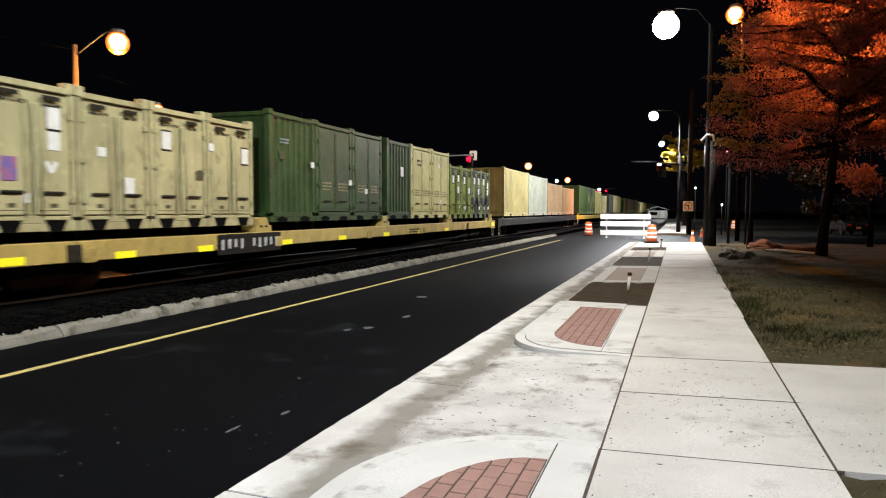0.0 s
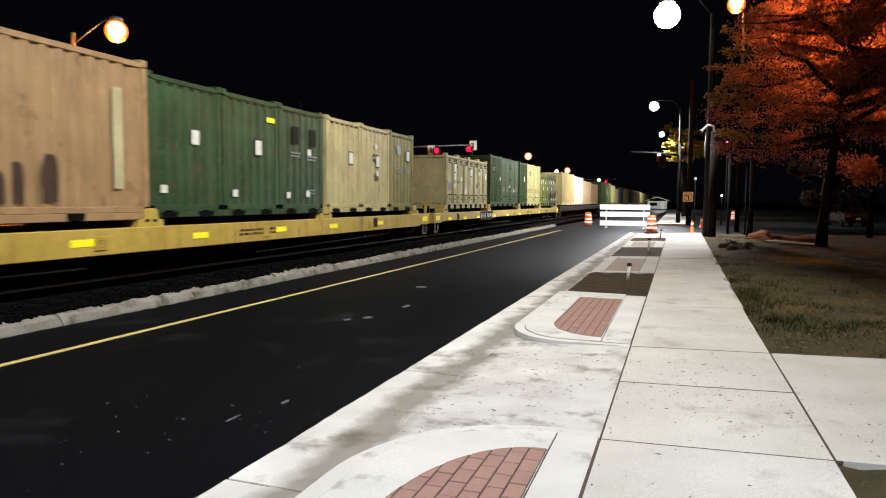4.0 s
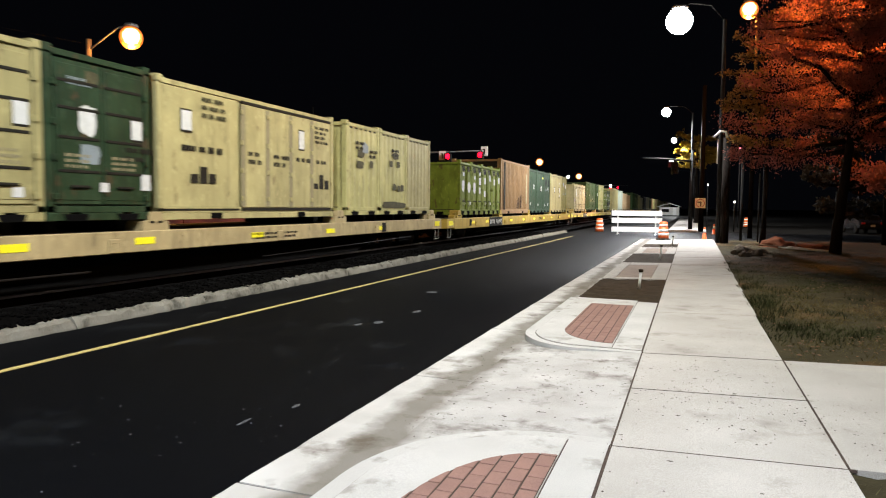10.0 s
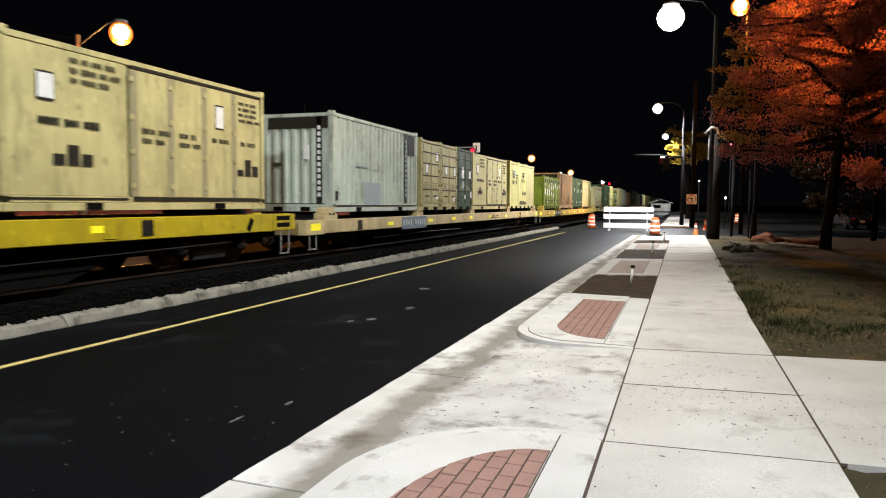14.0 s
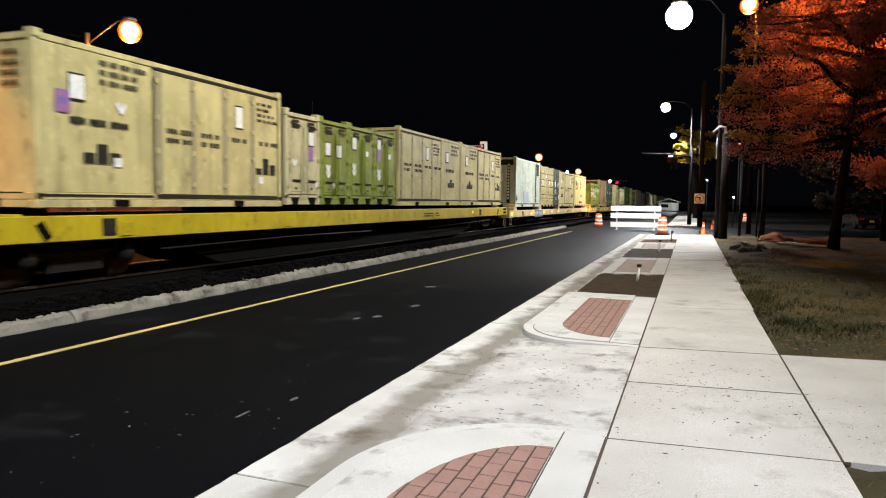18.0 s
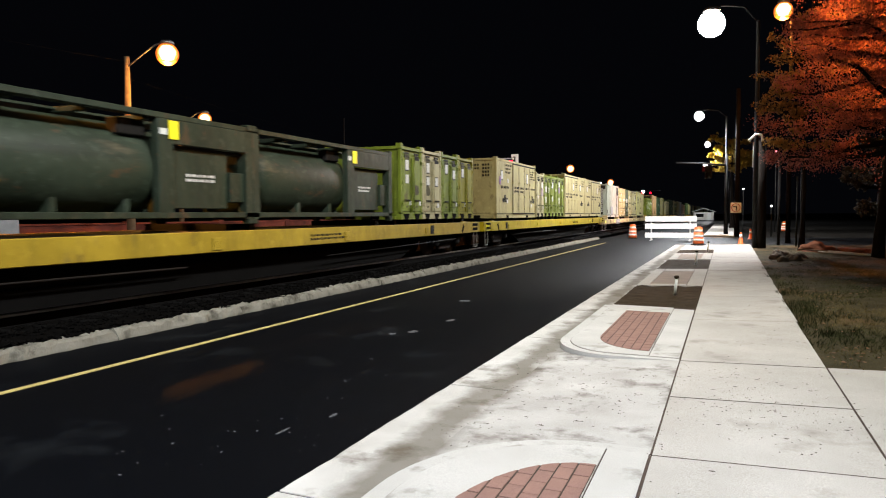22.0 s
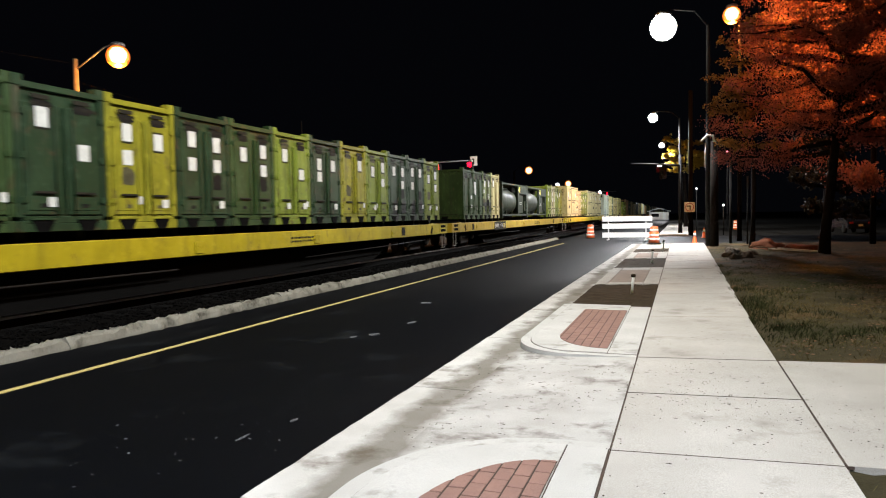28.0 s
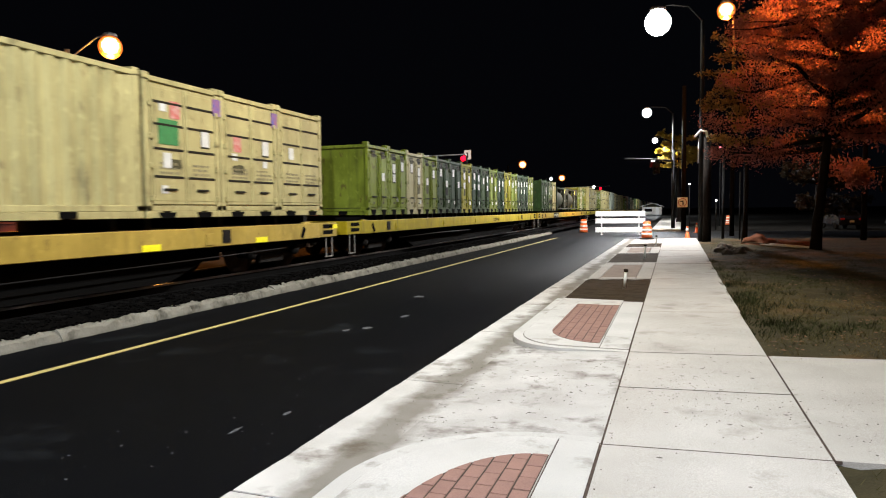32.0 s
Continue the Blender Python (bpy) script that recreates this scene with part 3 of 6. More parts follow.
def clip(poly, region):
    """The part of a polygon inside a convex region, both counter-clockwise."""
    for (ax, ay), (bx, by) in zip(region, region[1:] + region[:1]):
        if abs(ax - bx) + abs(ay - by) < 1e-6:
            continue
        res = []
        for p, q in zip(poly, poly[1:] + poly[:1]):
            sp, sq = ((bx - ax) * (v[1] - ay) - (by - ay) * (v[0] - ax) for v in (p, q))
            if sp >= 0:
                res.append(p)
            if sp * sq < 0:
                t = sp / (sp - sq)
                res.append((p[0] + t * (q[0] - p[0]), p[1] + t * (q[1] - p[1])))
        poly = res
        if len(poly) < 3:
            return []
    return poly


REGIONS = [island(-4.0, 5.28, "far", (1.25, 1.4), -1.58, 2.2, -0.825, 4.76, (0.74, 1.4), -2.07, -0.815), island(8.6, 13.36, "near", (0.8, 1.0), -1.63, 9.0, -0.89, 12.62, (0.72, 0.9), -2.12, -0.87)]
for name, y0, y1 in (("a", 13.36, 17.75), ("b", 23.2, 28.0), ("c", 32.5, 35.6)):
    setting("planting_bed", sheet("planting_bed|" + name, [-2.05 + 0.129 * i for i in range(13)], [y0 + (y1 - y0) * j / 40 for j in range(41)], lambda x, y: walk_z(x) - 0.015 + 0.03 * noise.noise((x * 4, y * 4, 1))), SOIL, "tree bed of bare dark soil in the pavement", "planting bed")


def verge_z(x, y):
    rise = min(1.0, max(0.0, (x - 1.2) / 1.5))
    return 0.06 + rise * (0.07 * noise.noise((x * 0.5, y * 0.5, 2)) + 0.05 * noise.noise((x * 2.5, y * 2.5, 7)) + 0.05) + 0.02 * noise.noise((x * 8, y * 8, 3))


setting("verge", sheet("verge", [1.03 + 0.15 * i for i in range(40)] + [8, 10, 14, 20], [8.63 + 0.2 * j for j in range(160)], verge_z), GRASS_DIRT, "patchy dry grass and bare soil beside the pavement", "verge")
setting("near_verge", sheet("near_verge", [1.04 + 0.15 * i for i in range(30)] + [8, 14], [-6.28 + 0.2 * j for j in range(58)], verge_z), GRASS_DIRT, "patchy dry grass and bare soil beside the pavement", "verge")
setting("far_pavement", boxes("far_pavement", [(-1.6, 57.5, -0.1, 0.9, 120, 0.09)], 0.01), CONCRETE, "pale concrete pavement beyond the crossing", "pavement")

# pavers, running along the street in a half bond
for n, region in enumerate(REGIONS):
    x0, x1 = min(p[0] for p in region), max(p[0] for p in region)
    y0, y1 = min(p[1] for p in region), max(p[1] for p in region)
    ccw = region if sum(a[0] * b[1] - b[0] * a[1] for a, b in zip(region, region[1:] + region[:1])) > 0 else region[::-1]
    col = 0
    x = x1
    while x > x0:
        y = y0 - (0.105 if col % 2 else 0)
        while y < y1:
            g = 0.0065
            poly = clip([(x - 0.118 + g, y + g), (x - g, y + g), (x - g, y + 0.21 - g), (x - 0.118 + g, y + 0.21 - g)], ccw)
            if len(poly) > 2 and abs(sum(a[0] * b[1] - b[0] * a[1] for a, b in zip(poly, poly[1:] + poly[:1]))) > 0.002:
                up = random.uniform(0.0595, 0.0625)
                place("paver", prism("paver|%d %.3f %.3f" % (n, x, y), poly, 0.0, 0, lambda x, y: 0.012 + 0.012 * (-0.5 - x) + up), BRICK, pavement)
            y += 0.21
        x -= 0.118
        col += 1


def flakes(key, spots, size, rng, tall=(0.25, 0.6), wide=1.0):
    """Small crumbs and leaf scraps lying flat, one mesh."""
    verts, faces = [], []
    for x, y, z in spots:
        n, a0, s = rng.choice((4, 5, 6)), rng.uniform(0, 6.28), rng.uniform(*size)
        k = len(verts)
        for i in range(n):
            a = a0 + 6.283 * i / n
            verts.append((x + wide * s * rng.uniform(0.5, 1.2) * math.cos(a), y + s * rng.uniform(0.7, 1.8) * math.sin(a), z))
        verts.append((x, y, z + s * rng.uniform(*tall)))
        faces += [(k + i, k + (i + 1) % n, k + n) for i in range(n)]
    me = bpy.data.meshes.new(key)
    me.from_pydata(verts, [], faces)
    return me


rng = random.Random(12)
litter = []
for cx, cy, sx, sy, n in ((0.3, 6.3, 0.5, 0.45, 110), (0.9, 5.9, 0.45, 0.5, 70), (1.6, 6.3, 0.4, 0.6, 50), (0.0, 7.9, 0.6, 0.4, 45), (0.2, 9.3, 0.6, 1.2, 50), (-1.3, 7.0, 0.6, 0.9, 60), (0.2, 14, 0.6, 4, 60), (-1.9, 6.5, 0.25, 1.6, 60), (-2.2, 9, 0.2, 3, 70), (0.2, 4.0, 0.7, 0.6, 30), (0.6, 25, 0.5, 6, 40), (-2.25, 16, 0.2, 5, 60), (0.1, 7.0, 0.35, 0.25, 70), (-1.2, 6.4, 0.7, 0.3, 60), (0.95, 10.5, 0.15, 3.5, 70), (-0.68, 9.9, 0.09, 0.35, 40), (0.95, 16, 0.2, 6, 60), (-0.48, 6.8, 0.05, 1.4, 60)):
    for _ in range(n):
        x, y = rng.gauss(cx, sx), rng.gauss(cy, sy)
        if x < 1.02 or 5.2 < y < 8.55:
            litter.append((x, y, (walk_z(x) if x > -2.05 else 0.004) + 0.004))
setting("debris", flakes("debris", litter, (0.003, 0.0095), rng), SOIL, "crumbs of soil and leaf scraps on the concrete", "debris")["kind"] = "stuff"
smears = []
for cx, cy, sx, sy, n in ((-1.3, 7.2, 0.5, 1.0, 60), (-2.0, 7.0, 0.3, 2.0, 60), (0.2, 7.5, 0.5, 1.2, 50), (0.4, 11.5, 0.5, 2.0, 30), (-1.4, 6.2, 0.5, 0.5, 40), (0.2, 4.6, 0.6, 0.5, 12), (0.0, 6.7, 0.5, 0.25, 30), (0.3, 7.7, 0.5, 0.2, 30), (-1.2, 7.6, 0.5, 0.2, 25), (-1.6, 6.0, 0.4, 0.5, 25), (0.1, 10.2, 0.5, 0.4, 30), (0.3, 13, 0.4, 1.0, 30)):
    for _ in range(n):
        x, y = rng.gauss(cx, sx), rng.gauss(cy, sy)
        if -2.4 < x < 1.05 and not (x < -0.5 and (y < 5.3 or y > 8.6)):
            smears.append((x, y, (walk_z(x) if x > -0.5 else 0.003 + 0.055 * max(0, (x + 2.05) / 1.55) if x > -2.05 else 0.004) + 0.003))
setting("dirt_smears", flakes("dirt_smears", smears[::2], (0.004, 0.012), rng, (0.02, 0.06), 2.4), mat("trodden_soil", (0.13, 0.115, 0.095), (0.07, 0.06, 0.05), 0.95), "flat smears of trodden soil on the concrete", "debris")["kind"] = "stuff"
chips = [(rng.gauss(cx, s), rng.gauss(cy, s * 1.6)) for cx, cy, s, n in ((-3.4, 5.2, 0.4, 26), (-3.9, 4.6, 0.6, 30), (-4.4, 6.4, 1.0, 30), (-4.6, 9.5, 1.2, 24), (-3.6, 12, 1.5, 20), (-4.6, 9.0, 2.4, 60)) for _ in range(n)]
setting("road_chips", flakes("road_chips", [(x, y, road_z(x) + 0.003) for x, y in chips if -6.3 < x < -2.8], (0.002, 0.011), rng, (0.05, 0.3), 1.7), GRIT, "pale grit and chips scattered on the asphalt", "grit")["kind"] = "stuff"
for i, (x, y, w, l) in enumerate(((-4.26, 10.75, 0.13, 0.3), (-4.38, 9.5, 0.16, 0.22), (-4.58, 9.2, 0.12, 0.2), (-4.9, 13.2, 0.25, 0.3), (-3.25, 5.3, 0.05, 0.16), (-3.4, 4.75, 0.04, 0.2))):
    pts = [(x + w * 0.5 * math.cos(a) * random.uniform(0.7, 1.1), y + l * 0.5 * math.sin(a) * random.uniform(0.7, 1.1)) for a in (6.283 * k / 9 for k in range(9))]
    tagged(place("paint_splash", prism("paint_splash|%d" % i, pts, 0.0, 0, lambda x, y: road_z(x) + 0.005), GRIT), "pale splash of dried paint on the asphalt", "road marking", kind="structure")


leaves = []
for _ in range(1200):
    x, y = 1.1 + rng.gammavariate(1.4, 1.6), 8.72 + rng.gammavariate(1.3, 7)
    if x < 12 and y < 38 and noise.noise((x * 0.7, y * 0.5, 9)) > -0.1:
        leaves.append((x, y, verge_z(x, y) + 0.012))
setting("leaf_litter", flakes("leaf_litter", leaves, (0.012, 0.035), rng), mat("dead_leaves", (0.2, 0.095, 0.04), (0.06, 0.035, 0.018), 0.8, 0, 3, 40, 0), "dead brown leaves scattered over the verge", "leaf litter")["kind"] = "stuff"


# dry grass over the verge, thin and patchy
g = np.random.default_rng(4)
n = 60000
gx, gy = 1.08 + g.gamma(1.5, 2.0, n), 8.7 + g.gamma(1.3, 6.5, n)
keep = [i for i in range(n) if gy[i] < 36 and gx[i] < 12 and noise.noise((gx[i] * 0.9, gy[i] * 0.9, 5)) > -0.15 + 0.3 * g.uniform(-1, 1)]
near = g.uniform(size=(1500, 2)) * (3.5, 4.25) + (1.08, 0.8)
spots = np.concatenate([np.stack([gx[keep], gy[keep]], 1), near])
verts, faces = [], []
for i, (x, y) in enumerate(spots):
    z, a, h, w = verge_z(x, y) - 0.01, g.uniform(0, 6.28), g.uniform(0.02, 0.065), g.uniform(0.003, 0.009)
    lx, ly = g.normal(0, 0.05, 2)
    verts += [(x - w * math.cos(a), y - w * math.sin(a), z), (x + w * math.cos(a), y + w * math.sin(a), z), (x + lx, y + ly, z + h)]
    faces.append((3 * i, 3 * i + 1, 3 * i + 2))
me = bpy.data.meshes.new("grass")
me.from_pydata(verts, [], faces)
setting("grass", me, DRYGRASS, "thin dry grass on the verge", "grass")["kind"] = "stuff"

# weed tufts along the edge of the pavement
tuft_rng = random.Random(9)
verts, faces = [], []
for _ in range(46):
    cx, cy, n = 1.1 + tuft_rng.gammavariate(1.3, 0.3), 9.0 + tuft_rng.gammavariate(2.2, 2.4), tuft_rng.randint(40, 90)
    for _ in range(n):
        x, y = max(1.06, cx + tuft_rng.gauss(0, 0.12)), cy + tuft_rng.gauss(0, 0.2)
        a, h, w, k = tuft_rng.uniform(0, 6.28), tuft_rng.uniform(0.04, 0.13), tuft_rng.uniform(0.004, 0.01), len(verts)
        z, lx, ly = verge_z(max(x, 1.05), y) - 0.01, tuft_rng.gauss(0, 0.05), tuft_rng.gauss(0, 0.05)
        verts += [(x - w * math.cos(a), y - w * math.sin(a), z), (x + w * math.cos(a), y + w * math.sin(a), z), (x + lx, y + ly, z + h)]
        faces.append((k, k + 1, k + 2))
me = bpy.data.meshes.new("weeds")
me.from_pydata(verts, [], faces)
setting("weeds", me, mat("weed_green", (0.045, 0.05, 0.018), (0.022, 0.026, 0.01), 0.9, 0, 0.8, 40, 0), "dark green weed tufts at the pavement's edge", "weeds")["kind"] = "stuff"

# ---- train ----
FACE = -8.4          # near face of the containers
MOVING = []          # every thing of the train, with its place along it


def run(t):
    return 4.68 * t + 0.00275 * t * t


def rider(name, u, z, label, category, group):
    ob = thing(name, pose(FACE, u, z), label, category, group)
    MOVING.append((ob, u, z))
    return ob


WAGON = []


def rest_on(u, L, z, ends=0.35):
    """Bolsters on the wagon's deck that carry a container."""
    ob, u0, deck = WAGON[-1]
    h = z - deck
    for y in (u - u0 + ends, u - u0 + L - ends):
        place("bolster", boxes("bolster|%.3f" % h, [(-2.3, -0.09, 0, -0.3, 0.09, h)], 0.006), BLACK, ob, pose(0, y, deck))


def shell(key, L, H, W=2.44):
    return boxes(key, [(-W + 0.05, 0.05, 0.12, -0.05, L - 0.05, H - 0.04)])


def frame_mesh(key, L, H, W=2.44, t=0.09, low=0.12):
    """Corner posts, top and bottom rails of a box."""
    b = []
    for x in (-t, -W):
        for y in (0, L - t):
            b.append((x, y, 0.1, x + t, y + t, H - 0.1))
        b += [(x, 0, H - 0.11, x + t, L, H - 0.02), (x + 0.005, t, low, x + t - 0.005, L - t, low + 0.1)]
    for y in (0, L - t):
        b += [(-W, y, H - 0.11, 0, y + t, H - 0.02), (-W, y, low, 0, y + t, low + 0.1)]
    return boxes(key, b, 0.008)


def castings(ob, key, L, H, material, W=2.44, h=0.12):
    me = boxes("casting|" + key, [(0, 0, 0, 0.16, 0.15, h)], 0.012)
    for x in (-0.155, -W - 0.005):
        for y in (-0.005, L - 0.145):
            for z in (0, H - h + (0.06 if key == "q" else 0.03)):
                place("corner_casting", me, material, ob, pose(x, y, z))


def trapezoid(key, low, wide, tall):
    if key not in MESHES:
        bm = bmesh.new()
        v = [[bm.verts.new((x, y, z)) for y, z in ((-low, 0.0), (low, 0.0), (wide, tall), (-wide, tall))] for x in (0.004, -0.04)]
        bm.faces.new(v[0])
        bm.faces.new(v[1][::-1])
        for i in range(4):
            bm.faces.new((v[0][i], v[0][i - 1], v[1][i - 1], v[1][i]))
        store(key, bm)
    return MESHES[key]


def feet(ob, key, L, material, n, W=2.44):
    """Bottom side beam with fork pockets between."""
    step = L / n
    # pockets are flat dark plates that carry the shade of the opening
    for i in range(n):
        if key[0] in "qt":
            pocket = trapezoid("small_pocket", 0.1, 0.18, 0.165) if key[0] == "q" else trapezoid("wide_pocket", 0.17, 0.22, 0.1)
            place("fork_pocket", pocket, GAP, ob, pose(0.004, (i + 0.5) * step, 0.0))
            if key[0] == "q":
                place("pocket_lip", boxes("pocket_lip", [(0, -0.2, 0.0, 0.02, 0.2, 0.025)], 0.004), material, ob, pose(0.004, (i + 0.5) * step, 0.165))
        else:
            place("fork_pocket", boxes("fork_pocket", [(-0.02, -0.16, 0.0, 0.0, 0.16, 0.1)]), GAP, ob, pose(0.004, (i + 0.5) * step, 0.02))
    for k in range(n + 1):
        a, b = max(0.14, k * step - step / 2 + 0.1), min(L - 0.14, k * step + step / 2 - 0.1)
        if b - a > 0.05:
            place("bottom_beam", boxes("bottom_beam|%s %d" % (key, k), [(-0.06, a, 0.005, -0.005, b, 0.12)], 0.006), material, ob)
    for x in (-1.62, -0.82):
        place("end_pocket", boxes("end_fork_pocket", [(-0.14, -0.004, 0.02, 0.14, 0.03, 0.13)]), GAP, ob, pose(x, 0, 0))
    place("end_seam", boxes("end_seam", [(-2.2, -0.003, 0.205, -0.24, 0.02, 0.225)]), INK, ob)
    for x0, x1 in ((-2.28, -1.75), (-1.5, -0.95), (-0.7, -0.17)):
        place("end_beam", boxes("end_beam|%.2f" % x0, [(x0, 0.0, 0.01, x1, 0.05, 0.115)], 0.005), material, ob)


def plate(ob, y, z, w, h, material=None, rim=True, name="placard", x=0.0):
    me = boxes("placard|%.2f %.2f" % (w, h), [(-0.004, -w / 2, -h / 2, 0.004, w / 2, h / 2)])
    if rim:
        place("placard_frame", boxes("placard_frame|%.2f %.2f" % (w, h), [(-0.006, -w / 2 - 0.015, -h / 2 - 0.035, 0.001, w / 2 + 0.015, h / 2 + 0.03)]), INK, ob, pose(x + 0.006, y, z))
    return place(name, me, material or PAPER, ob, pose(x + 0.01, y, z))


LETTERS = [0]


def lettering(ob, y, z, w, rows, h=0.07, material=None, x=0.008, rng=random):
    """Unreadable stencilled writing: rows of short bars, one part."""
    b = []
    for r in range(rows):
        a, end = y - w / 2, y + w / 2 - rng.uniform(0, 0.25) * w
        while a < end:
            for _ in range(rng.choice((2, 3, 4))):
                c = h * rng.uniform(0.45, 0.7)
                k = rng.uniform(0.75, 1.0) * h
                b.append((x - 0.002, a, z - r * h * 1.6 - k / 2, x + 0.002, a + c, z - r * h * 1.6 + k / 2))
                a += c + h * 0.22
            a += h * 0.6
    LETTERS[0] += 1
    place("stencil_text", boxes("stencil_text|%d" % LETTERS[0], b), material or INK, ob, kind="stuff")


def blob(ob, y, z, w, h, material, seed, name="smudge", label=""):
    """Irregular worn patch a few millimetres proud."""
    key = "blob|%.2f %.2f %d" % (w, h, seed)
    if key not in MESHES:
        rng = random.Random(seed)
        bm = bmesh.new()
        ring = []
        for k in range(16):
            a, r = 6.2832 * k / 16, rng.uniform(0.86, 1.1)
            sq = 1 / max(abs(math.cos(a)), abs(math.sin(a))) ** 0.6
            ring.append(bm.verts.new((0, w / 2 * r * sq * math.cos(a), h / 2 * r * sq * math.sin(a))))
        f = bm.faces.new(ring)
        for v in bmesh.ops.extrude_face_region(bm, geom=[f])["geom"]:
            if isinstance(v, bmesh.types.BMVert):
                v.co.x += 0.003
        bmesh.ops.recalc_face_normals(bm, faces=bm.faces[:])
        store(key, bm)
    return place(name, MESHES[key], material, ob, pose(0.005, y, z), label)


def hinges(door, material, heights, w, y):
    for h in heights:
        place("hinge", boxes("hinge|%.2f" % w, [(0, 0, -0.045, 0.032, w, 0.045)], 0.006), material, door, pose(0.002, y, h))


def marks_on(ob, marks, a, b):
    """Placards and patches of a group that fall on the unit from a to b."""
    for y, z, k in marks:
        if not a <= y < b:
            continue
        y -= a
        if k == "p":
            plate(ob, y, z, 0.22, 0.3)
        elif k == "w":
            plate(ob, y, z, 0.2, 0.26, rim=False)
        elif k == "s":
            plate(ob, y, z, 0.16, 0.14, rim=False)
        elif k == "c":
            place("paint_patch", tube("paint_disc", [(-0.002, 0, 0), (0.002, 0, 0)], 0.21, 20, False), PAPER, ob, pose(0.009, y, z), "round patch of white paint")
        elif k == "o":
            blob(ob, y, z, 0.34, 0.46, PAPER, 7, "paint_patch", "blotch of white paint")
        elif k == "v":
            for t in (-28, 28):
                place("chevron", boxes("chevron_bar", [(-0.003, -0.035, -0.085, 0.003, 0.035, 0.085)]), PAPER, ob, pose(0.009, y + (0.042 if t > 0 else -0.042), z, -t, 0, 0), "white chevron mark")
        elif k in "dknG":
            m, w, h = {"d": (SMUDGE, 0.42, 0.2), "k": (SMUDGE, 0.24, 0.2), "n": (GREYBLUE, 0.36, 0.3), "G": (SMUDGE, 1.7, 0.2)}[k]
            blob(ob, y, z, w, h, m, int(y * 7) % 5)
        elif k == "K":
            plate(ob, y, z, 0.28, 0.4, BLACK, False, "notice_panel")
        elif k == "t":
            lettering(ob, y, z, 0.42, 2, 0.085, INK)
        elif k == "l":
            lettering(ob, y, z, 0.36, 2, 0.045, GREYBLUE)
        else:
            m, w, h = {"g": (GREENTAPE, 0.5, 0.44), "r": (REDTAPE, 0.26, 0.3), "b": (BLUE, 0.24, 0.32), "y": (REFLECT, 0.3, 0.1)}[k]
            plate(ob, y, z, w, h, m, False, "sticker")


def quadcon(u, z, colour, seed, wide=1.5, marks=None, a=0.0):
    """Quarter-length container with a pair of doors."""
    rng = random.Random(seed)
    L, H = wide - 0.03, 2.08
    p = PAINT[colour]
    worn = BLACK if colour in ("green", "teal", "deep", "camo", "sandcamo") else SMUDGE
    names = {"cream": "cream", "khaki": "pale khaki", "lime": "lime green", "green": "dark green", "deep": "deep green", "teal": "blue-green", "yellowgreen": "yellow-green", "sage": "pale sage", "camo": "olive camouflage", "sandcamo": "green and sand camouflage"}
    ob = rider("quarter_container", u, z, names.get(colour, colour) + " steel quarter-size container with twin doors", "shipping container", "small military containers on the train")
    k = "q%.2f" % wide
    rest_on(u, L, z, 0.25)
    place("body", shell("quad_shell|" + k, L, H), p, ob)
    place("box_frame", frame_mesh("quad_frame|" + k, L, H), p, ob)
    castings(ob, "q", L, H, p, h=0.16)
    feet(ob, k, L, p, 2)
    for i in (0, 1):
        w = (L - 0.31) / 2
        y = 0.11 + i * (w + 0.09)
        door = place("door", boxes("quad_door|" + k, [(-0.03, 0, 0.24, -0.005, w, H - 0.3), (-0.012, 0.05, 0.3, 0.004, w - 0.05, H - 0.36)], 0.006), p, ob, pose(0.0, y, 0))
        place("lock_rod", tube("lock_rod|q", [(0, 0, 0.2), (0, 0, H - 0.3)], 0.011, 6), p, door, pose(0.02, w / 2 + (0.2 if i == 0 else -0.2), 0))
        place("handle", boxes("door_handle", [(0, -0.17, -0.02, 0.03, 0.17, 0.02)], 0.008), INK, door, pose(0.012, w / 2, 0.55))
        hinges(door, p, (0.45, 1.05, 1.65), 0.06, -0.05 if i == 0 else w - 0.01)
        if marks is None:
            if rng.random() < 0.7:
                plate(ob, y + w / 2, rng.choice((1.55, 1.45, 1.6)), 0.2, 0.28)
            if rng.random() < 0.5:
                plate(ob, y + w / 2, 1.15, 0.2, 0.24, rim=rng.random() < 0.5)
            if rng.random() < 0.3:
                plate(ob, y + w * 0.7, 0.42, 0.14, 0.14, rim=False)
            if rng.random() < 0.3:
                blob(ob, y + w * 0.5, 0.85, 0.26, 0.3, worn, seed % 5, "stain_patch")
        lettering(ob, y + w / 2, 1.78, 0.34, 1, 0.05, rng=rng)
        place("label_slot", boxes("label_slot", [(-0.004, -0.06, -0.03, 0.004, 0.06, 0.03)], 0.002), worn, ob, pose(0.004, y + w / 2, 0.37))
        if rng.random() < 0.4:
            plate(ob, y + w - 0.07, 0.47, 0.1, 0.13, rim=False)
        if colour not in ("cream", "khaki", "sandcamo"):
            blob(ob, y + w / 2, H - 0.31, 0.34, 0.13, BLACK if rng.random() < 0.5 else worn, seed % 4, "stain_patch")
    if marks:
        marks_on(ob, marks, a, a + wide)
    for y in (0.11 + (L - 0.31) / 4, L - 0.11 - (L - 0.31) / 4):
        place("vent_slot", boxes("vent_slot", [(-0.01, -0.15, -0.03, 0.003, 0.15, 0.03)]), INK, ob, pose(0, y, H - 0.2))
    return ob


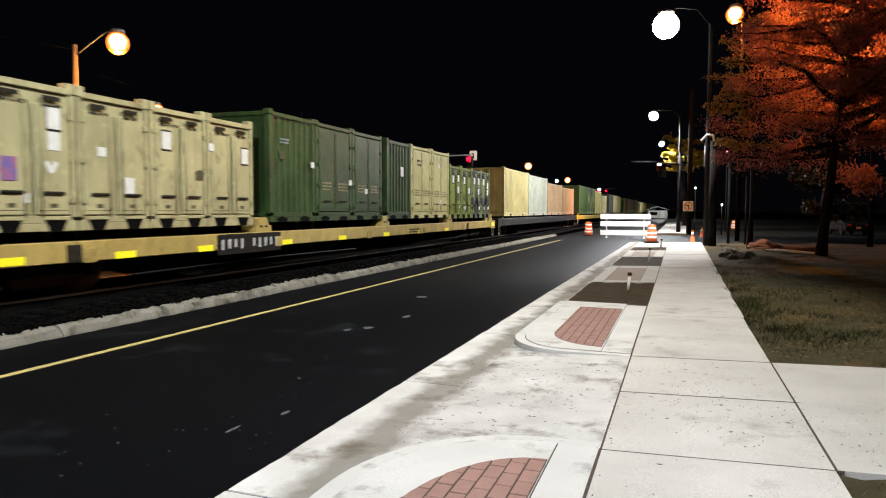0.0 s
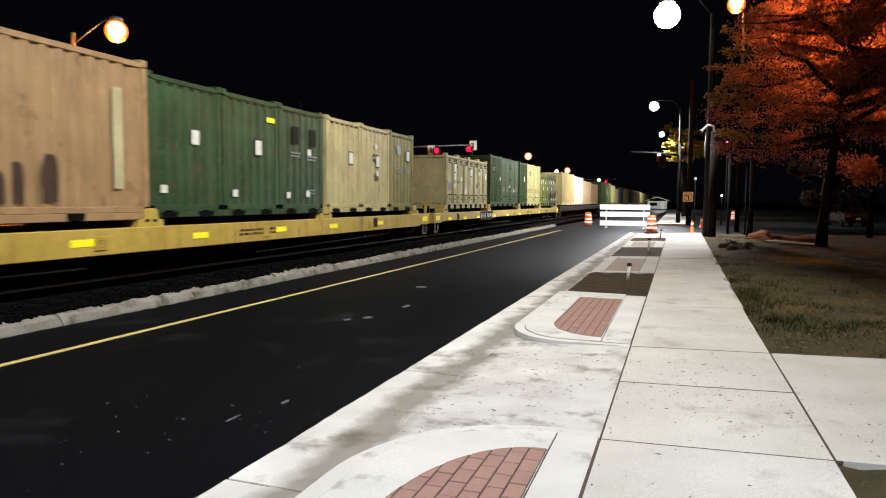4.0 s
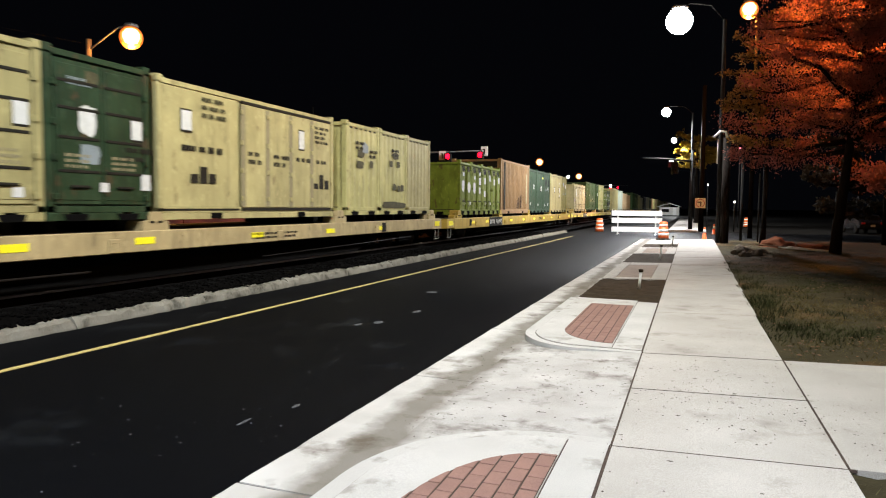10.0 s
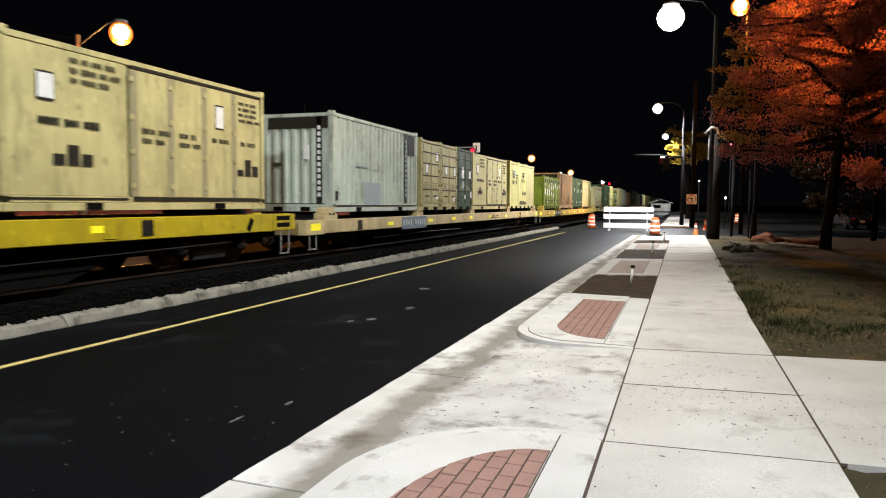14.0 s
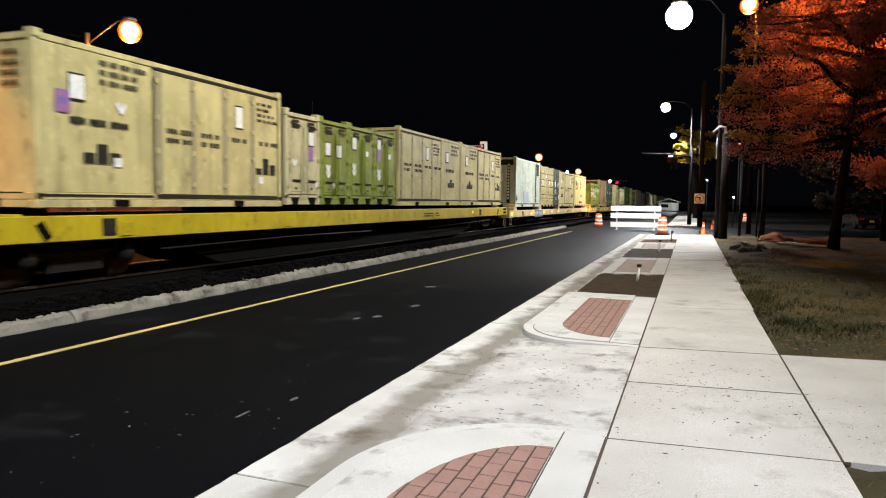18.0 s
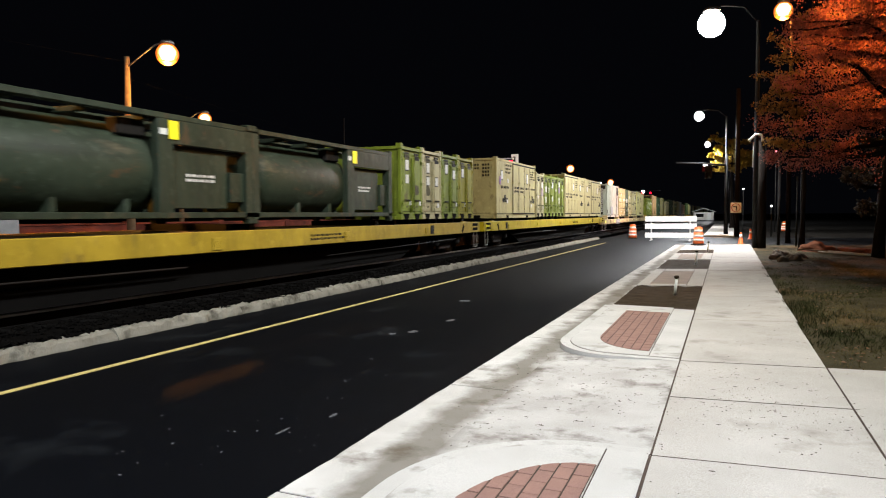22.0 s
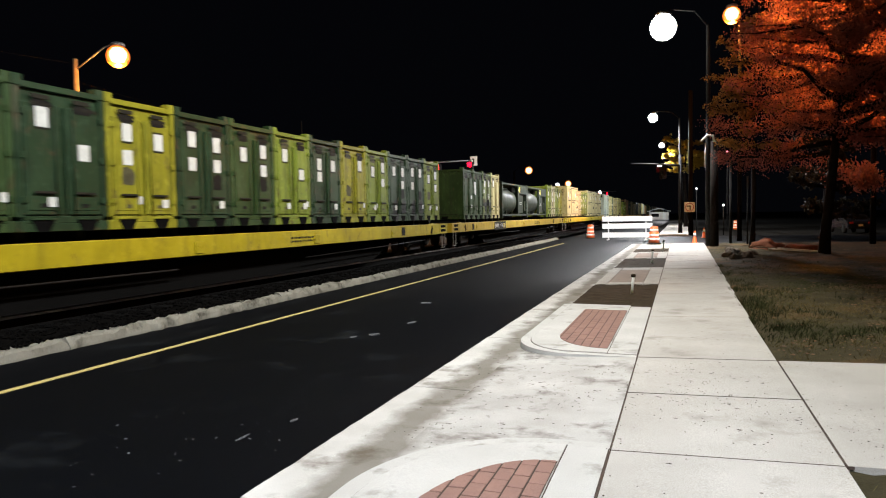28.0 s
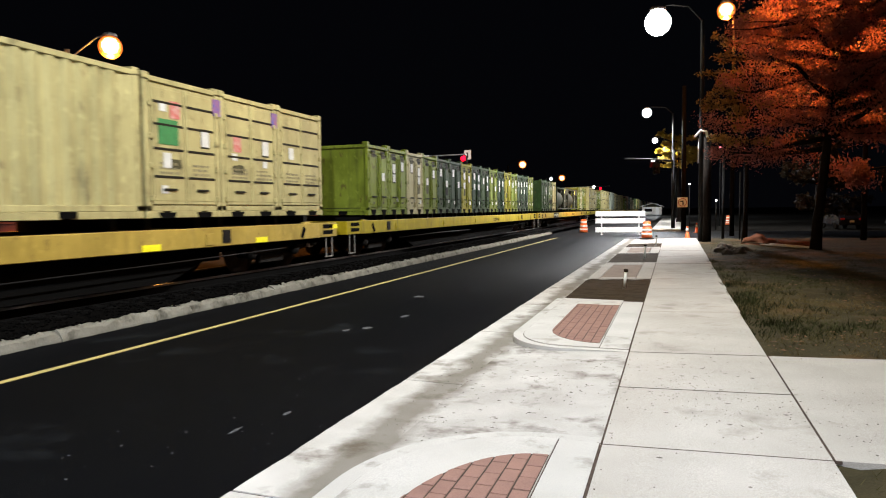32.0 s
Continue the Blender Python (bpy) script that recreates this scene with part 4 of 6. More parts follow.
def tricon(u, z, colour, seed, doors=True, wide=2.02, marks=None, a=0.0):
    """Third-length container, door side or plain side towards the road."""
    rng = random.Random(seed)
    ribs = seed in (21, 31)
    L, H = wide - 0.03, 2.44
    p = PAINT[colour]
    ob = rider("third_container", u, z, colour.replace("deep", "deep green") + (" steel third-size container with ribbed doors on a flat wagon" if doors else " steel third-size container with plain ribbed side on a flat wagon"), "shipping container", "tall military containers on the train")
    k = "t%.2f" % wide
    rest_on(u, L, z)
    place("body", shell("tri_shell|" + k, L, H), p, ob)
    place("box_frame", frame_mesh("tri_frame|" + k, L, H, t=0.13), p, ob)
    castings(ob, "t", L, H, p)
    feet(ob, k, L, p, 2)
    if doors:
        for i in (0, 1):
            w = (L - 0.32) / 2
            y = 0.15 + i * (w + 0.02)
            door = place("door", boxes("tri_door|" + k, [(-0.03, 0, 0.24, -0.005, w, H - 0.14), (-0.012, 0.06, 0.3, 0.004, w - 0.06, H - 0.2)], 0.006), p, ob, pose(0, y, 0))
            for h in ((0.72, 1.2, 1.62, 2.0) if seed > 90 else ()):
                place("cross_bar", boxes("cross_bar|" + k, [(0, 0.05, -0.022, 0.012, w - 0.05, 0.022)], 0.004), INK, door, pose(0.004, 0, h))
            place("handle", boxes("door_handle", [(0, -0.17, -0.02, 0.03, 0.17, 0.02)], 0.008), INK, door, pose(0.012, w / 2, 0.5))
            hinges(door, p, (0.35, 0.9, 1.4, 1.95), 0.08, -0.06 if i == 0 else w - 0.01)
            lettering(ob, y + w / 2, 0.95, 0.5, 3, 0.05, SEAL, rng=rng)
    else:
        n = 6
        place("side_panel", corrugated("tri_side|%s %d" % (k, ribs), L, H, 0.03 if ribs else 0.009, (L - 0.26) / (7.2 if ribs else 6.2), -0.012), p, ob)
        # dark dashes painted as the scalloped shadow under the top rail
        for j in range(n):
            place("scallop", boxes("scallop", [(-0.02, -0.07, 0, -0.004, 0.07, 0.035)], 0.004), INK, ob, pose(0, 0.3 + j * (L - 0.6) / (n - 1), H - 0.155))
    if marks:
        marks_on(ob, marks, a, a + wide)
    return ob


def corrugated(key, L, H, depth=0.035, pitch=0.28, x0=0.0):
    if key in MESHES:
        return MESHES[key]
    bm = bmesh.new()
    pts = []
    y = 0.12
    while y < L - 0.12 - pitch:
        pts += [(x0, y), (x0, y + pitch * 0.3), (x0 - depth, y + pitch * 0.5), (x0 - depth, y + pitch * 0.8)]
        y += pitch
    pts.append((x0, L - 0.12))
    lo = [bm.verts.new((x, y, 0.2)) for x, y in pts]
    hi = [bm.verts.new((x, y, H - 0.1)) for x, y in pts]
    for i in range(len(pts) - 1):
        bm.faces.new((lo[i], lo[i + 1], hi[i + 1], hi[i]))
    return store(key, bm)


def iso(u, z, colour, seed, style="corrugated", L=6.06, H=2.59, flip=False):
    """Twenty-foot container: corrugated, or with folding side doors at one end."""
    rng = random.Random(seed)
    k_near = seed < 300
    p = PAINT[colour]
    what = {"corrugated": "corrugated steel shipping container", "side": "steel container with four folding side doors"}[style]
    ob = rider("long_container", u, z, colour + " " + what + " on a flat wagon", "shipping container", "long containers on the train")
    rest_on(u, L, z)
    place("body", shell("iso_shell|%.2f %.2f" % (L, H), L, H), p, ob)
    place("box_frame", frame_mesh("iso_frame|%.2f %.2f" % (L, H), L, H, t=0.12 if style == "corrugated" else 0.1), p, ob)
    castings(ob, "i", L, H, p)
    feet(ob, "iso", L, p, 2)
    if style == "corrugated":
        place("side_wall", corrugated("side_wall|%.2f %.2f" % (L, H), L, H, x0=-0.012), p, ob)
        place("end_wall", corrugated("end_wall|%.2f" % H, 2.44, H), p, ob, pose(-2.44, 0.012, 0, 0, 0, -90))
        if colour == "white" and seed == 91:
            place("dark_band", boxes("dark_band", [(-1.9, -0.004, H - 0.4, -0.15, 0.02, H - 0.12)]), INK, ob)
            strip = place("letter_strip", boxes("letter_strip", [(-0.48, -0.004, 0.2, -0.33, 0.02, H - 0.12)]), INK, ob)
            for k in range(12):
                place("letter_bar", boxes("letter_bar", [(-0.45, -0.008, 0, -0.36, -0.005, 0.1)]), PAPER, strip, pose(0, 0, 0.4 + 0.155 * k))
            place("repaint_patch", boxes("repaint_patch", [(-0.01, 1.85, 0.16, 0.0, 2.95, 0.82)]), GREYBLUE, ob)
            strip = place("letter_strip", boxes("side_letter_strip", [(-0.01, 0, 0.25, 0.0, 0.2, H - 0.12)]), INK, ob, pose(0, 4.82, 0))
            for k in range(12):
                place("letter_bar", boxes("side_letter_bar", [(0.002, 0.05, 0, 0.005, 0.15, 0.1)]), GREYBLUE, strip, pose(0, 0, 0.45 + 0.155 * k))
            place("dark_panel", boxes("dark_panel", [(-0.01, 0, H - 0.78, 0.0, 0.55, H - 0.13)]), INK, ob, pose(0, 5.12, 0))
            blob(ob, 1.7, 1.25, 0.9, 0.05, GREYBLUE, 3)
            blob(ob, 2.6, 1.2, 0.4, 0.04, GREYBLUE, 2)
            place("bottom_seam", boxes("bottom_seam", [(-0.01, 0.15, 0.14, 0.004, L - 0.15, 0.18)]), INK, ob)
            place("poster", boxes("end_poster", [(-0.85, -0.008, 1.35, -0.68, -0.003, 1.72)]), PAPER, ob)
            place("smudge", boxes("end_smudge", [(-1.75, -0.006, 1.18, -1.5, -0.003, 1.28)]), SMUDGE, ob)
            place("latch", boxes("latch_box", [(0, 0.1, 0.3, 0.02, 0.24, 0.55)], 0.01), INK, ob)
        if colour == "brown" and k_near:
            place("dark_band", boxes("brown_band", [(-2.0, -0.004, H - 0.42, -0.2, 0.02, H - 0.12)]), INK, ob)
            place("dark_stripe", boxes("brown_stripe", [(-0.01, 0.55, 0.2, -0.002, 0.85, H - 0.12)]), INK, ob)
            place("pale_stripe", boxes("pale_stripe", [(-0.01, 5.3, 0.5, -0.002, 5.5, H - 0.5)]), PAINT["sage"], ob)
            for y, w, h in ((3.3, 0.2, 0.45), (3.6, 0.16, 0.6), (4.1, 0.26, 0.7)):
                blob(ob, y, 0.25 + h / 2, w, h, RUST, int(y * 10) % 6, "stain_patch")
    else:
        d0, d1 = (0.15, 3.75) if not flip else (2.3, 5.9)
        w = (d1 - d0) / 4
        for i in range(4):
            door = place("door", boxes("side_door", [(-0.03, 0.012, 0.22, 0.004, w - 0.012, H - 0.16)], 0.008), p, ob, pose(0, d0 + i * w, 0))
            hinges(door, p, (0.4, 0.95, 1.5, 2.1), 0.06, -0.03)
            place("door_seal", boxes("door_seal", [(0, -0.075, 0.24, 0.007, 0.075, H - 0.18)]), SEAL, door, pose(0.0, 0 if i else 0.05, 0))
            lettering(ob, d0 + (i + 0.5) * w + 0.03, 1.3, 0.52, 2 if i < 2 else 1, 0.1, rng=rng)
        # dark strips: shade painted under the top rail, and the track at the foot
        for h in (H - 0.14, 0.17):
            place("door_track", boxes("door_track", [(-0.02, 0, -0.01, 0.014, 3.6, 0.045)]), INK, ob, pose(0, d0, h))
        a, b = (d1 + 0.1, L - 0.1) if not flip else (0.1, d0 - 0.1)
        place("side_panel", boxes("iso_panel|%d" % flip, [(-0.05, a, 0.22, -0.01, b, H - 0.12)], 0.008), p, ob)
        c = (a + b) / 2
        lettering(ob, c, 1.27, 1.15, 1, 0.12, rng=rng)
        lettering(ob, c + 0.4, 2.18, 0.85, 3, 0.09, SMUDGE, rng=rng)
        place("bottom_seam", boxes("panel_seam|%d" % flip, [(-0.02, a, 0.165, 0.006, b, 0.2)]), INK, ob)
        for dy, h in ((-0.25, 0.16), (0, 0.3), (0.25, 0.18)):
            place("crest_block", boxes("crest_block|%.2f" % h, [(-0.002, -0.1, 0, 0.002, 0.1, h)]), INK, ob, pose(0.006, c + dy, 0.66))
        if flip:
            for dy, h in ((-0.25, 0.13), (0, 0.34), (0.25, 0.22)):
                place("crest_block", boxes("crest_block|%.2f" % h, [(-0.002, -0.1, 0, 0.002, 0.1, h)]), INK, ob, pose(0.01, d0 + 3.5 * w + dy, 0.66))
        plate(ob, c - 0.45, 1.75, 0.26, 0.34)
        plate(ob, d0 + 2.5 * w, 1.75, 0.22, 0.4)
        lettering(ob, d0 + 3.5 * w, 2.1, 0.6, 4, 0.07, rng=rng)
        if seed == 131:
            marks_on(ob, [(0.45, 1.52, "b"), (1.53, 1.54, "v"), (5.28, 0.55, "s"), (1.44, 0.7, "s")], 0, L)
            place("stencil_text", boxes("end_text", [(-0.004, 0.3 + 0.11 * k, 2.1 - 0.14 * r, 0.0, 0.37 + 0.11 * k, 2.18 - 0.14 * r) for r in range(4) for k in range(11) if k not in (3, 8) and (r < 2 or k < 3 or k > 8)]), INK, ob, pose(0, -0.003, 0, 0, 0, 90), kind="stuff")
    return ob


def tank(u, z):
    L, H = 6.0, 1.84
    p = PAINT["tank"]
    ob = rider("tank_container", u, z, "dark green tank container in a box frame on a wagon", "tank container", "tank containers on the train")
    rest_on(u, L, z)
    place("box_frame", frame_mesh("tank_frame", L, H, t=0.2), p, ob)
    castings(ob, "k", L, H, p)
    place("cylinder", lathe("cylinder", [(0.2, 0), (0.58, 0.06), (0.73, 0.2), (0.77, 0.45), (0.77, 3.3), (0.74, 3.5), (0.58, 3.62), (0.2, 3.66)], 40), p, ob, pose(-0.86, 0.25, 0.9, -90, 0, 0))
    place("head_panel", boxes("head_panel", [(-0.07, 3.72, 1.33, -0.005, 5.82, H - 0.1)], 0.015), p, ob)
    place("panel_post", boxes("panel_post", [(-0.16, 3.62, 0.2, -0.004, 3.95, H - 0.1)], 0.015), p, ob)
    place("equipment_door", boxes("equipment_door", [(-0.2, 4.0, 0.28, -0.12, 5.4, 1.3)], 0.015), p, ob)
    place("side_box", boxes("side_box", [(-0.25, 5.42, 0.4, -0.06, 5.8, 0.95)], 0.015), p, ob)
    # black strip painted as the shade under the head panel
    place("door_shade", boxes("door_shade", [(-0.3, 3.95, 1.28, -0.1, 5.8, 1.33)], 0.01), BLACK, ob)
    place("back_wall", boxes("back_wall", [(-2.3, 3.7, 0.2, -0.4, 3.76, H - 0.15)]), p, ob)
    for y in (0.5, 1.9, 3.2):
        place("saddle", boxes("saddle", [(-1.6, -0.06, 0.15, -0.25, 0.06, 0.45)], 0.01), p, ob, pose(0, y, 0))
    place("walkway", boxes("walkway", [(-1.3, 0.3, H - 0.12, -0.7, 5.6, H - 0.08)], 0.006), p, ob)
    for y in (1.2, 2.4, 3.5):
        place("cross_member", boxes("cross_member", [(-2.3, -0.05, H - 0.16, -0.1, 0.05, H - 0.08)], 0.008), p, ob, pose(0, y, 0))
    plate(ob, 3.95, 1.56, 0.2, 0.3, REFLECT, False)
    plate(ob, 3.72, 1.52, 0.16, 0.1, PAPER, False)
    plate(ob, 1.7, 1.0, 0.16, 0.1, PAPER, False, x=-0.15)
    lettering(ob, 4.7, 0.85, 0.7, 2, 0.05, PAPER, x=-0.118)
    place("hose_box", boxes("hose_box", [(-0.45, 3.0, 1.42, -0.2, 3.55, 1.68)], 0.02), BLACK, ob)
    return ob


def belly(key, L, deck):
    """Centre sill, deeper in the middle of the wagon."""
    if key in MESHES:
        return MESHES[key]
    bm = bmesh.new()
    out = [(0.3, deck - 0.08), (L - 0.3, deck - 0.08), (L - 0.3, deck - 0.5), (L - 4.6, deck - 0.52), (L - 6.0, 0.55), (6.0, 0.55), (4.6, deck - 0.52), (0.3, deck - 0.5)]
    a = [bm.verts.new((-1.95, y, z)) for y, z in out]
    b = [bm.verts.new((-0.3, y, z)) for y, z in out]
    bm.faces.new(a)
    bm.faces.new(b[::-1])
    for i in range(len(out)):
        bm.faces.new((a[i], a[i - 1], b[i - 1], b[i]))
    return store(key, bm)


# reflective tapes: place along the wagon and drop below its deck, by wagon
TAPES = {1: [(1.86, 0.23), (3.9, 0.25), (5.88, 0.25), (8.74, 0.25), (11.48, 0.25), (14.4, 0.25), (17.3, 0.25), (20.2, 0.25)],
         2: [(3.24, 0.18), (5.34, 0.18), (9.7, 0.2), (12.4, 0.2), (15.1, 0.2), (17.84, 0.19), (20.34, 0.2), (23.29, 0.2)],
         3: [(5.03, 0.2), (8.6, 0.18), (11.23, 0.16), (13.57, 0.16), (16.7, 0.18), (19.78, 0.19), (22.72, 0.2)],
         4: [(22.0, 0.17)],
         7: [(20.87, 0.3), (24.18, 0.3), (27.50, 0.1)]}


def pedestal(deck, h):
    """Container support on the sill: a flared block with a lug between the boxes and two holes."""
    key = "pedestal|%.2f" % h
    if key not in MESHES:
        bm = bmesh.new()
        out = [(-0.3, 0), (0.3, 0), (0.29, h - 0.02), (0.17, h), (0.15, 0.27), (0.11, 0.31), (-0.11, 0.31), (-0.15, 0.27), (-0.17, h), (-0.29, h - 0.02)]
        a, b = [bm.verts.new((-0.32, y, z)) for y, z in out], [bm.verts.new((0.03, y, z)) for y, z in out]
        bm.faces.new(a)
        bm.faces.new(b[::-1])
        for i in range(len(out)):
            bm.faces.new((a[i], a[i - 1], b[i - 1], b[i]))
        store(key, bm)
    return MESHES[key]


def flatcar(u0, length, deck, colour, board=None, seed=0, far=False, lugs=(), deep=0.37):
    """Long flat wagon: u0 is its rear end, deck its floor's height."""
    rng = random.Random(seed)
    p = SILL[colour]
    names = {"yellow": "yellow", "dull": "faded yellow", "pale": "pale yellow", "cream": "dirty cream", "bright": "bright yellow", "dark": "dark rusty"}
    ob = rider("flat_wagon", u0, 0, names[colour] + " long flat railway wagon carrying containers", "railway wagon", "wagons of the train")
    L = length
    WAGON.append((ob, u0, deck))
    place("deck", boxes("deck|%.1f %.2f" % (L, deck), [(-2.4, 0.1, deck - 0.08, -0.1, L - 0.1, deck)], 0.01), BLACK, ob)
    place("side_sill", boxes("side_sill|%.1f %.2f %.2f" % (L, deck, deep), [(-0.1, 0.9, deck - deep, 0.05, L - 0.9, deck + 0.0)], 0.012), p, ob)
    place("side_sill", boxes("side_sill|%.1f %.2f %.2f" % (L, deck, deep), []), p, ob, pose(-2.4, 0, 0))
    # near black, the shade under the wagon put into the sill's colour
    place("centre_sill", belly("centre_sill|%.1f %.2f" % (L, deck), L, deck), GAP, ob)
    for y, s in ((0.0, 1), (L, -1)):
        a = place("end_sill", boxes("end_sill|%.2f" % deck, [(-2.4, 0.0, deck - 0.36, 0.05, 0.12, deck), (-0.1, 0.12, deck - 0.36, 0.05, 0.88, deck)], 0.012), p, ob, pose(0, y, 0) @ Matrix.Diagonal((1, s, 1, 1)))
        place("end_slot", boxes("end_slot|%.2f" % deck, [(-0.9, -0.004, deck - 0.2, -0.4, 0.01, deck - 0.17)]), INK, a)
        place("coupler", boxes("coupler", [(-1.3, -0.55, 0.86, -1.1, 0.0, 1.06), (-1.36, -0.75, 0.82, -1.04, -0.45, 1.1)], 0.02), RUST, ob, pose(0, y, 0) @ Matrix.Diagonal((1, s, 1, 1)))
        place("step", boxes("step|%.2f" % deck, [(0.0, 0.2, 0.66, 0.022, 0.23, deck - 0.3), (0.0, 0.52, 0.66, 0.022, 0.55, deck - 0.3), (-0.03, 0.2, 0.64, 0.022, 0.55, 0.67)], 0.004), STEPS, ob, pose(0, y, 0) @ Matrix.Diagonal((1, s, 1, 1)))
        place("bracket", boxes("bracket", [(-0.2, 0.95, deck, 0.0, 1.2, deck + 0.12), (-0.16, 1.2, deck, -0.04, 1.5, deck + 0.22)], 0.015), p, ob, pose(0, y, 0) @ Matrix.Diagonal((1, s, 1, 1)))
    for y in (2.6, L - 2.6):
        bogie = new("bogie")
        bogie.parent = ob
        bogie.matrix_basis = pose(0, y, 0)
        for x in (-0.35, -2.1):
            place("bogie_frame", boxes("bogie_frame", [(-0.07, -1.2, 0.86, 0.07, 1.2, 1.02), (-0.07, -0.5, 0.66, 0.07, 0.5, 0.9), (-0.09, -1.15, 0.84, 0.09, -0.75, 1.1), (-0.09, 0.75, 0.84, 0.09, 1.15, 1.1)], 0.03), BLACK, bogie, pose(x, 0, 0))
        for dy in (-0.9, 0.9):
            for x in (-0.52, -1.92):
                place("wheel", lathe("wheel", [(0.1, -0.07), (0.42, -0.06), (0.42, 0.05), (0.45, 0.07), (0.45, 0.09), (0.1, 0.09)], 24), RUST, bogie, pose(x, dy, 0.93, 0, -90 if x > -1 else 90, 0))
            place("axle_box", lathe("axle_box", [(0.14, 0), (0.14, 0.1), (0.08, 0.14)], 12), BLACK, bogie, pose(-0.28, dy, 0.93, 0, 90, 0))
    if not far:
        for y, low in TAPES.get(seed, ()):
            place("reflective_tape", boxes("reflective_tape", [(0, -0.22, -0.055, 0.006, 0.22, 0.055)]), REFLECT, ob, pose(0.05, y, deck - low), "yellow reflective tape")
        for y in ((0.5, L - 0.5) if seed >= 4 else ()):
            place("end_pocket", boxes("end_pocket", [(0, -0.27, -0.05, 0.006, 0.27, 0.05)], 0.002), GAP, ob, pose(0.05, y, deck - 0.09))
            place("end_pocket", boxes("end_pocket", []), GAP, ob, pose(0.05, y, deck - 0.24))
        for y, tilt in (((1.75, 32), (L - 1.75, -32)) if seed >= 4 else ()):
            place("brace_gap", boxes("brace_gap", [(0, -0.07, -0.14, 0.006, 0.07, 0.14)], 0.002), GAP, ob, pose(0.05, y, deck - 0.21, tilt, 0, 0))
        for y in ((0.45, L - 0.45) if seed < 4 else (0.45,) if seed == 4 else ()):
            place("reflective_tape", boxes("end_tape", [(0, -0.24, -0.085, 0.006, 0.24, 0.085)]), REFLECT, ob, pose(0.05, y, deck - 0.17), "yellow reflective tape")
        for y in (3.4, 8.2, 13.0, 17.5, 22.4):
            place("stake_pocket", boxes("stake_pocket", [(0, -0.12, -0.11, 0.02, 0.12, 0.11), (0.018, -0.05, -0.05, 0.024, 0.05, 0.05)], 0.008), p, ob, pose(0.05, y + rng.uniform(-0.3, 0.3), deck - 0.22))
        lettering(ob, L * 0.62, deck - 0.16, 1.6, 2, 0.05, x=0.054, rng=rng)
        place("brake_rod", tube("brake_rod", [(0, 4.2, 0), (0, 8.5, 0.03), (0, 12.6, 0.0)], 0.018, 6), BLACK, ob, pose(-0.12, 0, deck - 0.6), "black brake pipe")
        place("brake_rod", tube("brake_rod_front", [(0, L - 10.5, -0.05), (0, L - 6.0, 0.0), (0, L - 2.2, 0.06)], 0.013, 6), BLACK, ob, pose(-0.1, 0, deck - 0.6), "black brake pipe")
        place("ladder_plate", boxes("ladder_plate", [(0, -0.13, -0.13, 0.012, 0.13, 0.13), (0.012, -0.1, -0.1, 0.016, 0.1, -0.04), (0.012, -0.1, 0.0, 0.016, 0.1, 0.06)]), INK, ob, pose(0.05, 2.9, deck - 0.18))
        place("ladder_plate", boxes("ladder_plate", []), BLACK, ob, pose(0.05, 22.95, deck - 0.18))
        if board is not None:
            b = place("number_board", boxes("number_board", [(0, -1.12, -0.2, 0.012, 1.12, 0.2)], 0.004), GREYBOARD if colour == "cream" else BLACK, ob, pose(0.05, board, deck - 0.21), "dark number board")
            for i in range(10):
                if i != 4:
                    place("digit_bar", boxes("digit_bar|%d" % (i % 3), [(0, -0.05, -0.1 + 0.02 * (i % 3), 0.003, 0.03 + 0.012 * (i % 2), 0.1)], 0.001), FADED, b, pose(0.012, -0.95 + i * 0.21, 0))
    for y, h in lugs:
        foot = place("pedestal", pedestal(deck, h), p, ob, pose(0, y - u0, deck))
        for k in (-0.13, 0.13):
            place("pedestal_hole", boxes("pedestal_hole", [(0.0, -0.05, -0.02, 0.005, 0.05, 0.02)]), GAP, foot, pose(0.03, k * 0.7, h * 0.8))
    if not far:
        if seed == 1:  # low guard rail across the rear platform
            rail = place("guard_rail", tube("guard_rail", [(0, 0, 0), (0, 0, 0.5), (-0.05, 0, 0.54), (-2.05, 0, 0.54), (-2.1, 0, 0.5), (-2.1, 0, 0)], 0.014, 6), p, ob, pose(-0.15, 0.08, deck))
            place("brake_stand", boxes("brake_stand", [(-0.05, -0.04, 0, 0.05, 0.04, 0.36), (-0.11, -0.05, 0.28, 0.11, 0.05, 0.38)], 0.012), p, rail, pose(-0.22, 0.16, 0))
        for y, s in ((0, 1), (L, -1)):
            place("hose", tube("brake_hose", [(0, 0.05, 0), (0.03, -0.2, -0.12), (0.02, -0.4, -0.16), (0, -0.55, -0.05)], 0.025, 6), BLACK, ob, pose(-0.85, y, deck - 0.45) @ Matrix.Diagonal((1, s, 1, 1)))
    return ob


def quads(u, z, colours, seed, wide=1.5, marks=None):
    for i, c in enumerate(colours):
        quadcon(u + i * wide, z, c, seed + i, wide, marks, i * wide)


def tris(u, z, colours, seed, doors=True, wide=2.02, marks=()):
    for i, c in enumerate(colours):
        tricon(u + i * wide, z, c, seed + i, doors if isinstance(doors, bool) else doors[i], wide, marks, i * wide)


